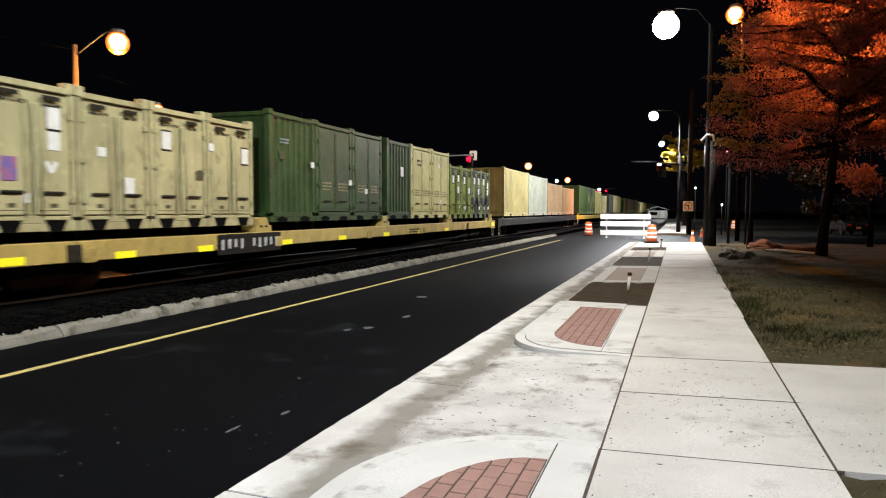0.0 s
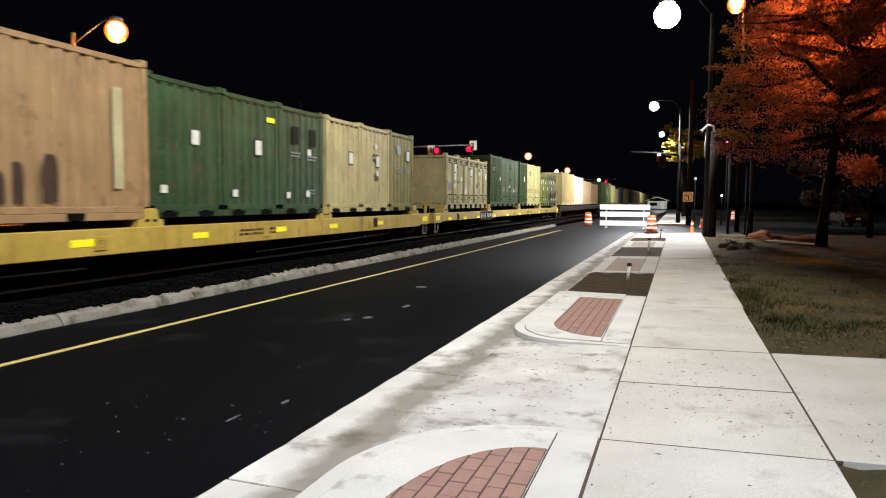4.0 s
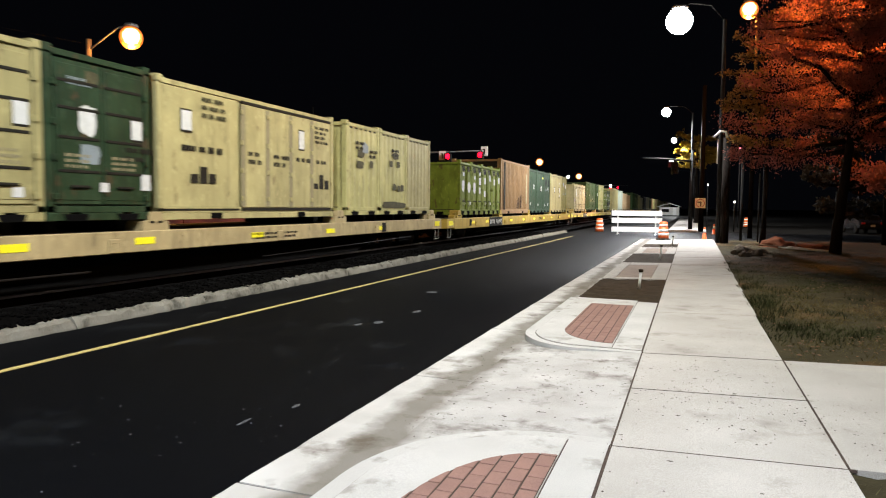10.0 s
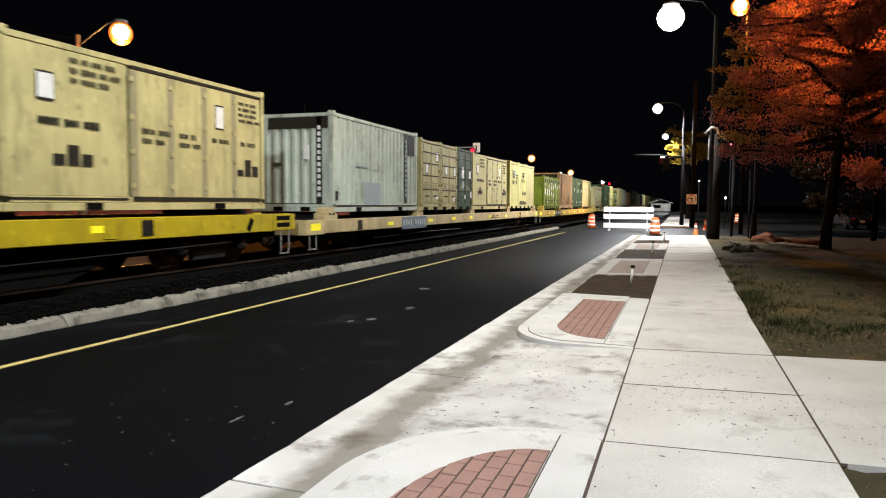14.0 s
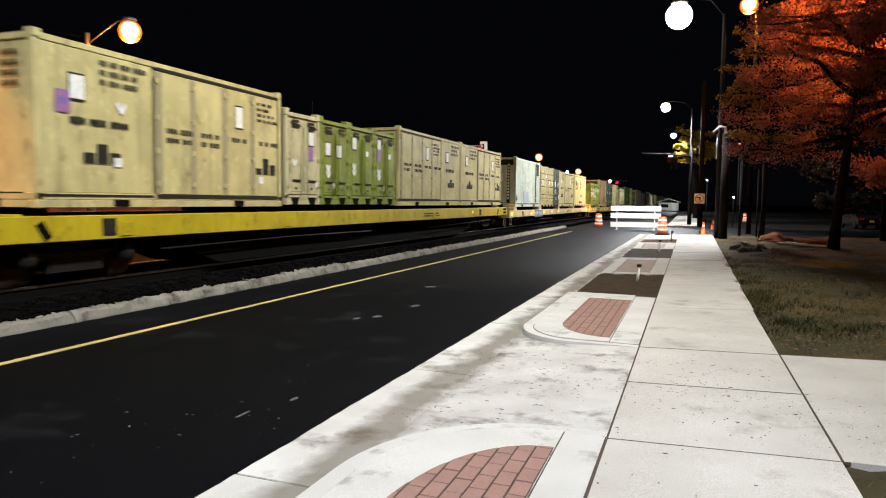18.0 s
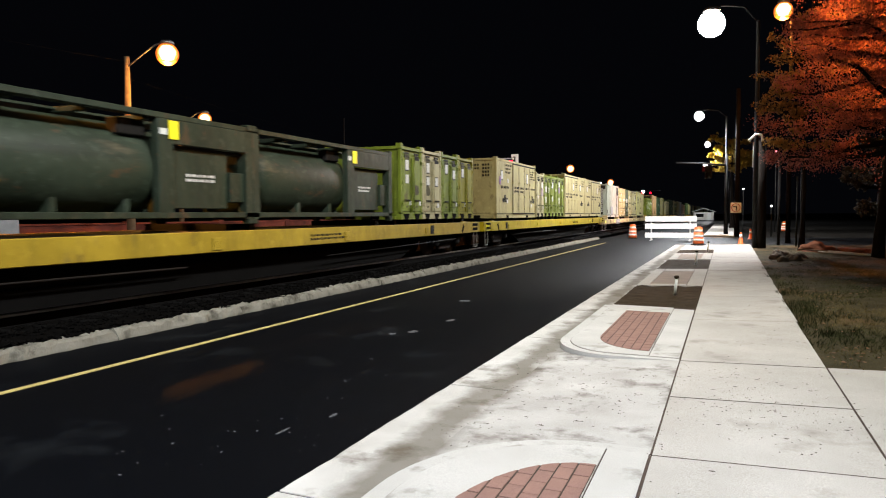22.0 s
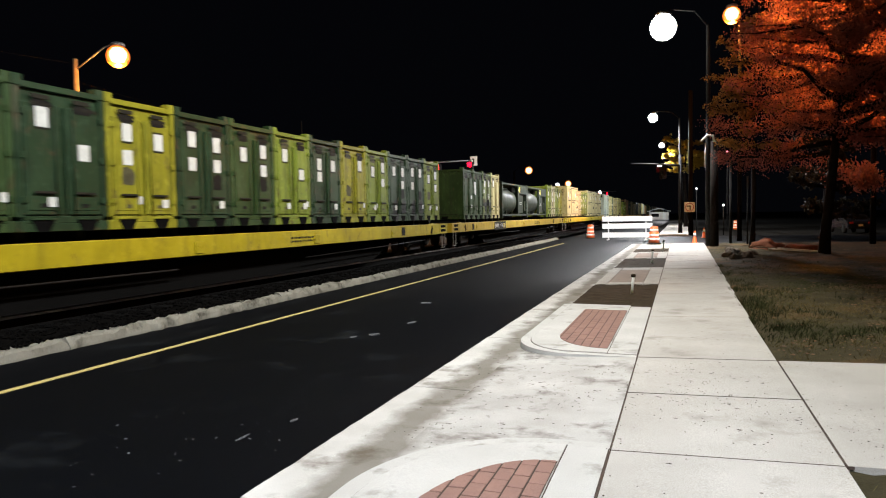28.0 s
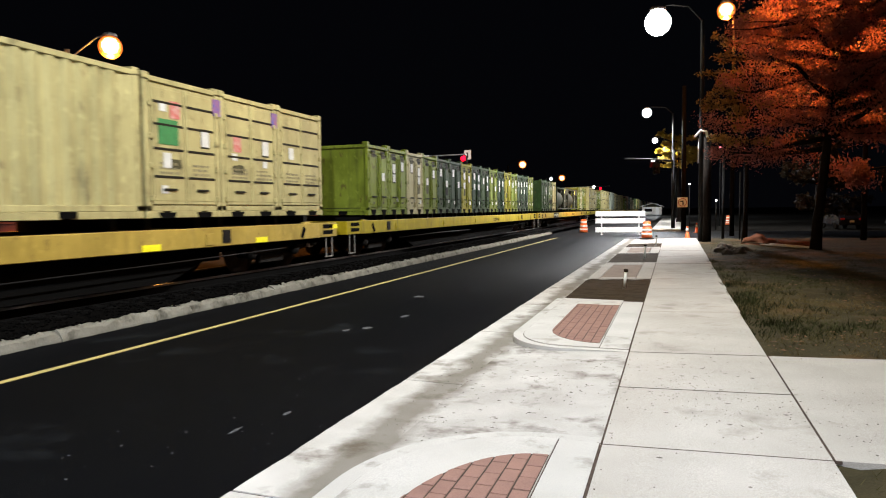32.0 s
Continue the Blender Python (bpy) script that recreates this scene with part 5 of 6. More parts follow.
# wagons from the middle of the train, rear end first
flatcar(5.0, 27.6, 1.34, "dull", 7.35, 1, lugs=[(6.40, 0.15), (12.85, 0.15), (19.37, 0.15), (25.62, 0.15), (31.80, 0.15)], deep=0.31)
quads(6.55, 1.49, ["khaki"] * 4, 11, 1.5, [(1.09, 1.6, "p"), (1.09, 1.28, "w"), (3.38, 1.51, "p"), (1.04, 0.91, "v"), (2.51, 0.7, "w"), (0.37, 0.86, "b"), (5.67, 1.4, "p"), (1.95, 1.2, "s"), (4.25, 0.95, "k"), (4.6, 1.5, "s")])
tris(13.15, 1.54, ["green"] * 3, 21, (False, True, True), 2.02, [(0.6, 1.85, "l"), (0.5, 1.5, "k"), (1.85, 1.35, "s"), (3.9, 1.0, "s"), (4.9, 0.8, "s")])
tris(19.55, 1.54, ["green", "yellow", "yellow"], 31, (False, True, True), 2.02, [(1.2, 1.5, "p"), (2.8, 1.95, "t"), (4.8, 1.9, "s"), (5.0, 0.6, "s")])
quads(25.7, 1.49, ["lime", "lime", "camo", "camo"], 41)

flatcar(-23.1, 27.6, 1.34, "pale", 6.8, 2, lugs=[(-21.60, 0.13), (-15.38, 0.13), (-9.25, 0.13), (-3.10, 0.13), (3.10, 0.13)], deep=0.41)
quads(-21.45, 1.46, ["lime"] * 4, 51, 1.5, [(0.36, 1.14, "o"), (0.4, 1.6, "s"), (1.13, 1.1, "c"), (1.88, 1.1, "o"), (1.9, 1.52, "s"), (2.65, 1.39, "p"), (2.64, 1.01, "w"), (3.41, 1.43, "w"), (3.39, 0.88, "w"), (4.2, 1.58, "w"), (4.93, 1.43, "w"), (5.72, 1.53, "w"), (2.66, 1.7, "s")])
iso(-15.3, 1.46, "brown", 61)
tris(-9.25, 1.48, ["teal"] * 3, 71, False, 2.02, [(1.2, 1.45, "w"), (3.22, 1.41, "p"), (3.69, 2.03, "y"), (4.72, 1.8, "K"), (5.53, 1.8, "K"), (4.7, 1.4, "l"), (5.45, 1.35, "l"), (5.4, 0.55, "l"), (0.35, 0.5, "s"), (2.39, 0.45, "s"), (4.4, 0.43, "s"), (5.27, 0.46, "s"), (5.35, 1.45, "s")])
tris(-3.0, 1.48, ["cream", "cream", "olive"], 81, False, 2.02, [(1.34, 1.45, "p"), (2.99, 1.88, "v"), (3.11, 1.45, "p"), (3.1, 1.1, "s"), (4.75, 1.9, "n"), (5.52, 1.75, "p"), (4.75, 1.3, "l"), (5.5, 1.3, "l"), (2.99, 1.62, "t"), (3.05, 0.98, "k")])

flatcar(-51.6, 27.9, 1.36, "cream", 7.05, 3, lugs=[(-50.30, 0.17), (-44.00, 0.17), (-37.75, 0.17), (-31.25, 0.17), (-24.60, 0.17)], deep=0.34)
iso(-50.15, 1.54, "white", 91, H=2.55, L=5.95)
tris(-43.85, 1.54, ["sand", "sand", "deep"], 101, True, 2.02, [(0.55, 1.45, "p"), (1.61, 1.9, "p"), (1.6, 0.45, "s"), (2.64, 1.47, "p"), (3.67, 1.45, "p"), (3.6, 0.4, "s"), (4.76, 1.47, "o"), (4.6, 2.05, "l"), (4.85, 2.1, "k"), (5.72, 1.42, "p"), (4.8, 0.98, "n"), (5.7, 1.1, "t"), (5.9, 0.6, "w"), (5.05, 0.5, "s")])
iso(-37.65, 1.52, "cream", 111, "side", H=2.42, flip=True)
tris(-30.9, 1.54, ["yellow", "yellow", "cream"], 121, False, 2.06, [(0.75, 1.93, "t"), (0.85, 1.66, "d"), (0.8, 1.36, "d"), (1.1, 1.82, "n"), (1.5, 1.4, "k"), (1.6, 1.75, "t"), (3.1, 1.9, "t"), (3.2, 1.75, "d"), (2.85, 1.5, "k"), (3.4, 1.5, "k"), (3.1, 0.82, "k"), (3.45, 0.78, "k"), (3.7, 0.8, "k"), (3.08, 0.28, "G")])

flatcar(-79.7, 27.6, 1.53, "bright", None, 4)
iso(-78.0, 1.64, "cream", 131, "side", H=2.42, flip=True)
quads(-71.75, 1.68, ["sage", "lime", "lime", "lime"], 141, 1.52, [(0.35, 0.95, "v"), (1.07, 1.53, "p"), (1.03, 1.18, "b"), (1.88, 1.36, "p"), (1.89, 0.9, "v"), (1.9, 0.75, "v"), (2.45, 1.34, "p"), (3.31, 1.61, "p"), (3.3, 1.0, "v"), (3.3, 0.85, "v"), (4.08, 1.38, "s"), (4.86, 1.7, "w"), (4.85, 1.39, "b"), (4.86, 0.91, "v"), (4.86, 0.77, "v"), (5.6, 1.4, "s")])
iso(-65.4, 1.64, "cream", 151, "side", H=2.42)
iso(-59.3, 1.64, "cream", 161, "side", H=2.42, flip=True)

flatcar(-107.6, 27.4, 1.53, "yellow", 7.6, 5)
quads(-105.9, 1.67, ["green", "green", "camo", "cream"], 171, 1.5, [(1.7, 1.46, "p"), (1.71, 1.18, "w"), (1.13, 0.93, "s"), (1.15, 0.54, "s"), (3.27, 1.58, "w"), (3.18, 1.24, "s"), (3.93, 1.61, "p"), (3.91, 1.0, "w"), (4.84, 1.65, "p"), (3.2, 0.8, "d"), (1.7, 1.75, "k")])
tank(-99.3, 1.65)
tank(-93.3, 1.65)
quads(-86.75, 1.67, ["lime", "sage", "lime", "yellowgreen"], 181)

flatcar(-135.6, 27.4, 1.53, "bright", None, 6)
quads(-134.08, 1.68, ["lime", "lime", "sage", "lime", "green", "deep", "yellowgreen", "deep", "green", "lime", "deep", "yellowgreen", "lime", "sandcamo", "sandcamo", "lime"], 191, 1.572)

flatcar(-163.9, 27.7, 1.52, "pale", None, 7)
tris(-143.05, 1.72, ["cream"] * 3, 211, True, 2.07, [(0.58, 1.5, "g"), (0.76, 1.9, "r"), (0.45, 1.92, "s"), (0.53, 1.01, "w"), (0.7, 0.95, "d"), (0.45, 0.5, "s"), (1.58, 1.47, "p"), (2.6, 1.45, "r"), (2.64, 0.95, "d"), (2.5, 1.2, "s"), (3.63, 1.45, "p"), (4.7, 1.42, "w"), (3.6, 1.1, "s"), (1.95, 2.1, "b"), (4.0, 2.1, "b")])
iso(-149.2, 1.72, "cream", 221, H=2.46)

# wagons ahead, running away down the line
FARMIX = ["tan", "white", "cream", "yellow", "lime", "green", "yellow", "camo", "olive", "cream", "sage", "teal", "dark", "brown"]
far_rng = random.Random(5)
for k in range(9):
    u = 33.2 + k * 28.4
    flatcar(u, 27.4, 1.42, ("dark", "yellow", "cream", "dark", "pale")[k % 5], None, 20 + k, True)
    for j in range(4):
        c = (["cream", "white", "tan", "brown"][j]) if k == 0 else (["green", "camo", "yellow", "sage"][j]) if k == 1 else far_rng.choice(FARMIX)
        iso(u + 1.4 + j * 6.25, 1.52, c, 300 + k * 4 + j, H=far_rng.choice((2.44, 2.44, 2.59, 2.1)) if k else (2.5, 2.44, 2.2, 2.1)[j])

# ---- street furniture ----
def street_lamp(x, y, z, px, material, bowl_glow, label, r, upright=0.1, wood=False):
    """Pole at px, arm out to the lantern at x, z."""
    ob = thing("street_lamp", pose(px, y, 0), label, "street lamp", "street lamps")
    d = x - px
    place("pole", tube("lamp_pole|%.1f %.1f" % (px, y), [(0, 0, -0.05), (0, 0, z * 0.5), (0, 0, z + (0.0 if wood else -0.2))], [upright * 1.4, upright * 1.15, upright * 0.8]), material, ob)
    place("arm", tube("lamp_arm|%.1f %.1f" % (px, y), [(0, 0, z - 0.45), (d * 0.35, 0, z - 0.05), (d * 0.7, 0, z + r * 0.7), (d, 0, z + r * 0.9)] if wood else [(0, 0, z - 0.3), (d * 0.3, 0, z + r * 0.75), (d * 0.7, 0, z + r * 0.98), (d, 0, z + r * 0.95)], 0.035), GREYMETAL if wood else POLE, ob)
    place("lantern", lathe("lantern|%.2f" % r, [(r * 0.2, r * 0.98), (r * 0.5, r * 0.9), (r * 0.62, r * 0.72), (r * 0.5, r * 0.6)], 16), GREYMETAL, ob, pose(d, 0, z))
    # most bowls are oversized, so the glowing shape includes the lamp's glare
    place("bowl", lathe("bowl|%.2f" % r, [(r * 0.94 * math.sin(radians(a)), -r * 0.2 - r * 0.94 * math.cos(radians(a))) for a in range(8, 180, 12)], 48), bowl_glow, ob, pose(d, 0, z), "glowing glass bowl")
    # shells pushed towards the viewer paint the lantern's glare and orange halo
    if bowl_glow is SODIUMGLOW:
        place("core", lathe("core|%.2f" % r, [(r * 0.2, -r * 0.85), (r * 0.55, -r * 0.7), (r * 0.82, -r * 0.25), (r * 0.8, r * 0.25), (r * 0.5, r * 0.62), (r * 0.15, r * 0.75)], 28), SODIUMMID, ob, pose(d - x / math.hypot(x, y) * r * 0.45, -y / math.hypot(x, y) * r * 0.45, z - r * 0.22), "orange shell standing in for the lamp's halo")
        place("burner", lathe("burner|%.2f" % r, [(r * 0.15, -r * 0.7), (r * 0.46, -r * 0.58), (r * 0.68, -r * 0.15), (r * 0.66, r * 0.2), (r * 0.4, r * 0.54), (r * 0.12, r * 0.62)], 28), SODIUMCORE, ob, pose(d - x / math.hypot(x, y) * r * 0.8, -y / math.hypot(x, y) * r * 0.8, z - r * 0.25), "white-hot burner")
    return ob


# LED 0 and 6 are unseen additions to the row
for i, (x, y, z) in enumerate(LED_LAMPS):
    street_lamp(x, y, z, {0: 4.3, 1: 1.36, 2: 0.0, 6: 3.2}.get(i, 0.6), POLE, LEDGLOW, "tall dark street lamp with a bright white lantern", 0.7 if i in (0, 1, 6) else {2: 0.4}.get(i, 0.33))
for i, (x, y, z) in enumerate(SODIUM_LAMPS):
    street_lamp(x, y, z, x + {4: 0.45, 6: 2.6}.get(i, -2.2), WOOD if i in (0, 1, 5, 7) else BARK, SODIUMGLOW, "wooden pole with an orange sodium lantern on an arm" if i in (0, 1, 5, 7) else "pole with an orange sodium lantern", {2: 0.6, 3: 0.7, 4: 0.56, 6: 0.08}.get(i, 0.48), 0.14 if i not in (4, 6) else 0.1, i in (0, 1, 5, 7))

# traffic barricade, drums, cone
bar = thing("barricade", pose(-3.3, 47.3, 0.02), "white three-rail road barricade standing across the lane", "barricade")
for z in (0.36, 0.95, 1.42):
    place("rail_board", boxes("rail_board", [(-1.6, -0.02, -0.17, 1.6, 0.02, 0.17)], 0.005), SHEET, bar, pose(0, 0, z))
for x in (-1.2, 1.2):
    place("upright", boxes("barricade_upright", [(-0.04, 0.03, 0, 0.04, 0.08, 1.55), (-0.05, -0.6, 0, 0.05, 0.6, 0.06)], 0.008), WHITEPLASTIC, bar, pose(x, 0, 0))


def drum(x, y, z=0.04):
    ob = thing("traffic_drum", pose(x, y, z), "orange plastic traffic drum with white reflective bands", "traffic drum", "traffic drums")
    place("base", lathe("drum_base", [(0.4, 0), (0.4, 0.06), (0.3, 0.09)], 20), BLACK, ob)
    place("body", lathe("drum_body", [(0.29, 0.05), (0.28, 0.4), (0.25, 0.41), (0.25, 0.7), (0.22, 0.71), (0.21, 0.98), (0.1, 1.02)], 20), ORANGE, ob)
    for z, r in ((0.3, 0.288), (0.52, 0.258), (0.8, 0.225)):
        place("white_band", lathe("white_band|%.2f" % r, [(r - 0.01, -0.06), (r, -0.055), (r, 0.055), (r - 0.01, 0.06)], 20), SHEET, ob, pose(0, 0, z))
    return ob


drum(-1.37, 40.6)
drum(-6.0, 50.0)
cone = thing("traffic_cone", pose(0.8, 42.1, 0.03), "tall slim orange traffic cone", "traffic cone")
place("body", lathe("cone_body", [(0.2, 0), (0.2, 0.03), (0.13, 0.04), (0.05, 0.68), (0.03, 0.71)], 16), ORANGE, cone)
place("white_band", lathe("cone_band", [(0.092, 0.4), (0.07, 0.58)], 16), SHEET, cone)

# trees
def tree(x, y, h, radius, n, leaf, name, label, low=0.25, seed=3, limbs=46, leafsize=(0.045, 0.1), squash=0.5, lean=(0, 0), trunk=0.3):
    rng = random.Random(seed)
    ob = thing(name, pose(x, y, 0), label, "tree")
    top = Vector((lean[0], lean[1], h))
    place("trunk", tube("trunk|%d" % seed, [(0, 0, -0.1), (0.05, 0.02, h * 0.06), (0.04 + lean[0] * 0.2, 0.05, h * 0.25), (-0.12 + lean[0] * 0.5, 0.1, h * 0.5), tuple(top * 0.95)], [trunk * 1.25, trunk, trunk * 0.8, trunk * 0.5, 0.03], 12), BARK, ob)
    tips = []
    for i in range(limbs):
        a, f = rng.uniform(0, 2 * math.pi), rng.uniform(low, 0.93)
        z0 = h * f
        reach = radius * math.sqrt(max(0.08, 1 - ((f - low - 0.12) / (1.02 - low)) ** 2)) * rng.uniform(0.75, 1.05)
        z1 = z0 + reach * rng.uniform(-0.12, squash)
        bx, by = lean[0] * f, lean[1] * f
        p = [Vector((bx, by, z0))]
        for t, w in ((0.3, 0.35), (0.55, 0.65), (0.8, 0.9), (1.0, 1.0)):
            a += rng.uniform(-0.16, 0.16)
            p.append(Vector((bx + reach * t * math.cos(a), by + reach * t * math.sin(a), z0 + (z1 - z0) * w + rng.uniform(-0.12, 0.12))))
        r = 0.06 + 0.085 * reach / radius * (1.1 - f)
        place("limb", tube("limb|%d %d" % (seed, i), p, [r, r * 0.75, r * 0.5, r * 0.3, 0.008], 6), BARK, ob)
        for k in range(14):
            t = rng.uniform(0.15, 0.999) * 4
            q = p[int(t)].lerp(p[int(t) + 1], t - int(t))
            e = q + Vector((rng.uniform(-1, 1), rng.uniform(-1, 1), rng.uniform(-0.5, 0.6))) * radius * 0.17
            tips.append((q, e))
    verts, faces = [], []
    for q, e in tips:
        k = len(verts)
        s = (e - q).cross(Vector((0.3, 0.2, 1))).normalized() * 0.011
        u = s.cross(e - q).normalized() * 0.011
        verts += [q + s, q - s * 0.5 + u, q - s * 0.5 - u, e]
        faces += [(k, k + 1, k + 3), (k + 1, k + 2, k + 3), (k + 2, k, k + 3)]
    me = bpy.data.meshes.new("twig_mass")
    me.from_pydata(verts, [], faces)
    place("twig_mass", me, BARK, ob, kind="stuff")
    g = np.random.default_rng(seed)
    per = n // len(tips)
    t = g.uniform(0.15, 1.2, (len(tips), per, 1))
    q, e = (np.array([list(v[i]) for v in tips])[:, None, :] for i in (0, 1))
    c = (q + (e - q) * t + g.normal(0, radius * 0.035, (len(tips), per, 3))).reshape(-1, 3)
    m = len(c)
    a = g.normal(size=(m, 3)); a /= np.linalg.norm(a, axis=1)[:, None]
    b = np.cross(a, g.normal(size=(m, 3))); b /= np.linalg.norm(b, axis=1)[:, None]
    s = g.uniform(*leafsize, (m, 1))
    v = np.stack([c - a * s, c + b * s * 0.5, c + a * s, c - b * s * 0.5], 1).reshape(-1, 3)
    me = bpy.data.meshes.new("crown")
    me.from_pydata(v.tolist(), [], np.arange(4 * m).reshape(-1, 4).tolist())
    place("crown", me, leaf, ob, kind="stuff")
    return ob


tree(5.25, 30.0, 16.0, 4.5, 165000, LEAF, "autumn_tree", "large autumn tree with rust-red leaves beside the pavement", 0.24, 3, 100, (0.027, 0.058), 0.4, (1.5, 0.2), 0.19)
tree(10.2, 29.0, 15.0, 5.2, 90000, LEAF, "autumn_tree", "dark half-bare autumn tree with rust-red leaves", 0.13, 5, 46)
tree(3.1, 34.6, 11.5, 2.1, 12000, LEAFO, "autumn_tree", "slender young tree with orange-brown leaves near the lamp", 0.36, 6, 26, (0.035, 0.075), 0.5, (0.3, 0), 0.12)
tree(0.7, 87.5, 10.4, 2.6, 9000, LEAFY, "street_tree", "small yellow-leaved street tree under a lamp", 0.62, 8, 24, (0.1, 0.2))

# leaves near black: the lack of light on these trees is in their colour
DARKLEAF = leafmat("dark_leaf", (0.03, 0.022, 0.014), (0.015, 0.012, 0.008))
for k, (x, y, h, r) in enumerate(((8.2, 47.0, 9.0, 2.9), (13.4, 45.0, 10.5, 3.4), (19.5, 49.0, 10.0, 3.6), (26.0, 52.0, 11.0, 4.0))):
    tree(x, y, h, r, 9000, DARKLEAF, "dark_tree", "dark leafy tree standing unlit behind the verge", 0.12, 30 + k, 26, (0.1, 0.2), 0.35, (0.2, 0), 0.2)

# signals over the crossing behind the train
def signal(x, y, z, turn, label, lit=True):
    ob = thing("traffic_signal", pose(x, y, z, 0, 0, turn), label, "traffic signal", "traffic signals")
    place("housing", boxes("signal_housing", [(-0.22, 0.0, -0.48, 0.22, 0.2, 0.48)], 0.03), POLE, ob)
    for k in (0, 1, 2):
        place("visor", tube("visor", [(0, -0.2, 0), (0, 0, 0)], 0.125, 12), POLE, ob, pose(0, 0.0, 0.3 - 0.3 * k))
        # lens oversized, so its shape takes in the red glare
        place("lens", lathe("signal_lens", [(0.14, -0.06), (0.23, -0.03), (0.24, 0.0), (0.23, 0.02)], 16), REDGLOW if k == 0 and lit else BLACK, ob, pose(0, -0.215, 0.3 - 0.3 * k, 90, 0, 0), "glowing red lens" if k == 0 and lit else "dark lens")
    place("hood", boxes("signal_hood", [(-0.25, -0.5, 0.06, -0.22, 0.0, 0.53), (0.22, -0.5, 0.06, 0.25, 0.0, 0.53), (-0.22, -0.5, 0.5, 0.22, 0.0, 0.53)]), POLE, ob)
    place("hanger", boxes("signal_hanger", [(-0.02, 0.05, 0.4, 0.02, 0.12, 0.75)]), POLE, ob)
    return ob


def mast(x, y, reach, z, label, material=GREYMETAL):
    ob = thing("signal_mast", pose(x, y, 0), label, "signal mast", "signal masts")
    place("pole", tube("mast_pole|%.1f" % x, [(0, 0, 0), (0, 0, z + 0.8)], [0.16, 0.1]), material, ob)
    place("arm", tube("mast_arm|%.1f" % x, [(0, 0, z - 0.1), (reach * 0.5, 0, z + 0.12), (reach, 0, z + 0.2)], [0.09, 0.07, 0.05]), material, ob)
    return ob


mast(-27.0, 54.2, 11.4, 6.1, "grey steel mast with a long signal arm behind the track")
signal(-15.95, 54.0, 5.62, 0, "traffic signal showing red on a mast arm")
signal(-18.7, 54.0, 5.55, 0, "traffic signal showing red on a mast arm")
for x, z in ((-15.72, 6.24), (-19.3, 5.95)):
    ob = thing("traffic_sign", pose(x, 54.14, z), "white rectangular lane sign on the signal arm", "traffic sign", "traffic signs")
    place("panel", boxes("lane_sign", [(-0.3, -0.02, -0.38, 0.3, 0.0, 0.38)], 0.006), SHEET, ob)
    place("arrow", boxes("lane_arrow", [(-0.05, -0.026, -0.25, 0.05, -0.022, 0.1), (-0.15, -0.026, 0.1, 0.05, -0.022, 0.18)]), INK, ob)
for x, y, z in ((-15.4, 160, 6.0), (-17.0, 160, 6.0)):
    signal(x, y, z, 0, "distant traffic signal showing red")
mast(-26.0, 160.1, 12.6, 6.6, "grey steel mast at the next crossing")
mast(0.05, 60.9, -3.9, 5.75, "dark steel mast with a signal arm over the lane", POLE)
# head turned to the track to account for the assumed red spot
signal(-1.3, 60.9, 5.1, -60, "traffic signal turned towards the track")

# signal cabinet beyond the track
cab = thing("relay_cabinet", pose(-15.6, 11.0, 0.2), "orange-lit steel relay cabinet on posts beyond the track", "cabinet")
place("body", boxes("cabinet_body", [(-0.35, -0.3, 0.35, 0.35, 0.3, 1.75)], 0.02), GREYMETAL, cab)
place("door", boxes("cabinet_door", [(0.35, -0.24, 0.45, 0.37, 0.24, 1.6)], 0.008), GREYMETAL, cab)
place("roof", boxes("cabinet_roof", [(-0.42, -0.38, 1.75, 0.42, 0.38, 1.82)], 0.01), GREYMETAL, cab)
for x in (-0.25, 0.25):
    place("leg", boxes("cabinet_leg", [(-0.04, -0.2, -0.05, 0.04, 0.2, 0.36)], 0.005), GREYMETAL, cab, pose(x, 0, 0))
place("vent_post", tube("vent_post", [(0, 0, 1.8), (0, 0, 2.7)], 0.03), GREYMETAL, cab)

# made-up low red wall: stands in for reddish lit things seen under the containers
REDWALL = mat("stand_in_red", (0.17, 0.045, 0.03), (0.06, 0.02, 0.016), 0.9, 0, 0.7, 40, 0.3, 0.08)
wall = thing("yard_wall", pose(-25.0, 0, 0.2), "long low red wall added for the reddish gleams under the containers", "wall")
wall["kind"] = "structure"
for k in range(14):
    place("wall_bay", boxes("wall_bay", [(-0.15, 0, 0, 0.15, 5.6, 1.25)], 0.01), REDWALL, wall, pose(0, -30 + 6 * k, 0))
    place("wall_pier", boxes("wall_pier", [(-0.22, -0.2, 0, 0.22, 0.2, 1.4)], 0.015), REDWALL, wall, pose(0, -30.2 + 6 * k, 0))
    place("coping", boxes("wall_coping", [(-0.22, 0.02, 1.25, 0.22, 5.58, 1.33)], 0.012), REDWALL, wall, pose(0, -30 + 6 * k, 0))

# thin aerial behind the yard, and far lamps
aerial = thing("radio_mast", pose(-27.8, 48.0, 0), "thin dark radio mast standing beyond the yard", "mast")
place("rod", tube("radio_rod", [(0, 0, 0), (0, 0, 9.4)], [0.08, 0.04]), POLE, aerial)
for x, y, z in ((-23.2, 140, 7.9), (-15.9, 150, 6.4)):
    street_lamp(x, y, z, x - 1.0, POLE, LEDGLOW, "distant small lamp beyond the yard", 0.3)

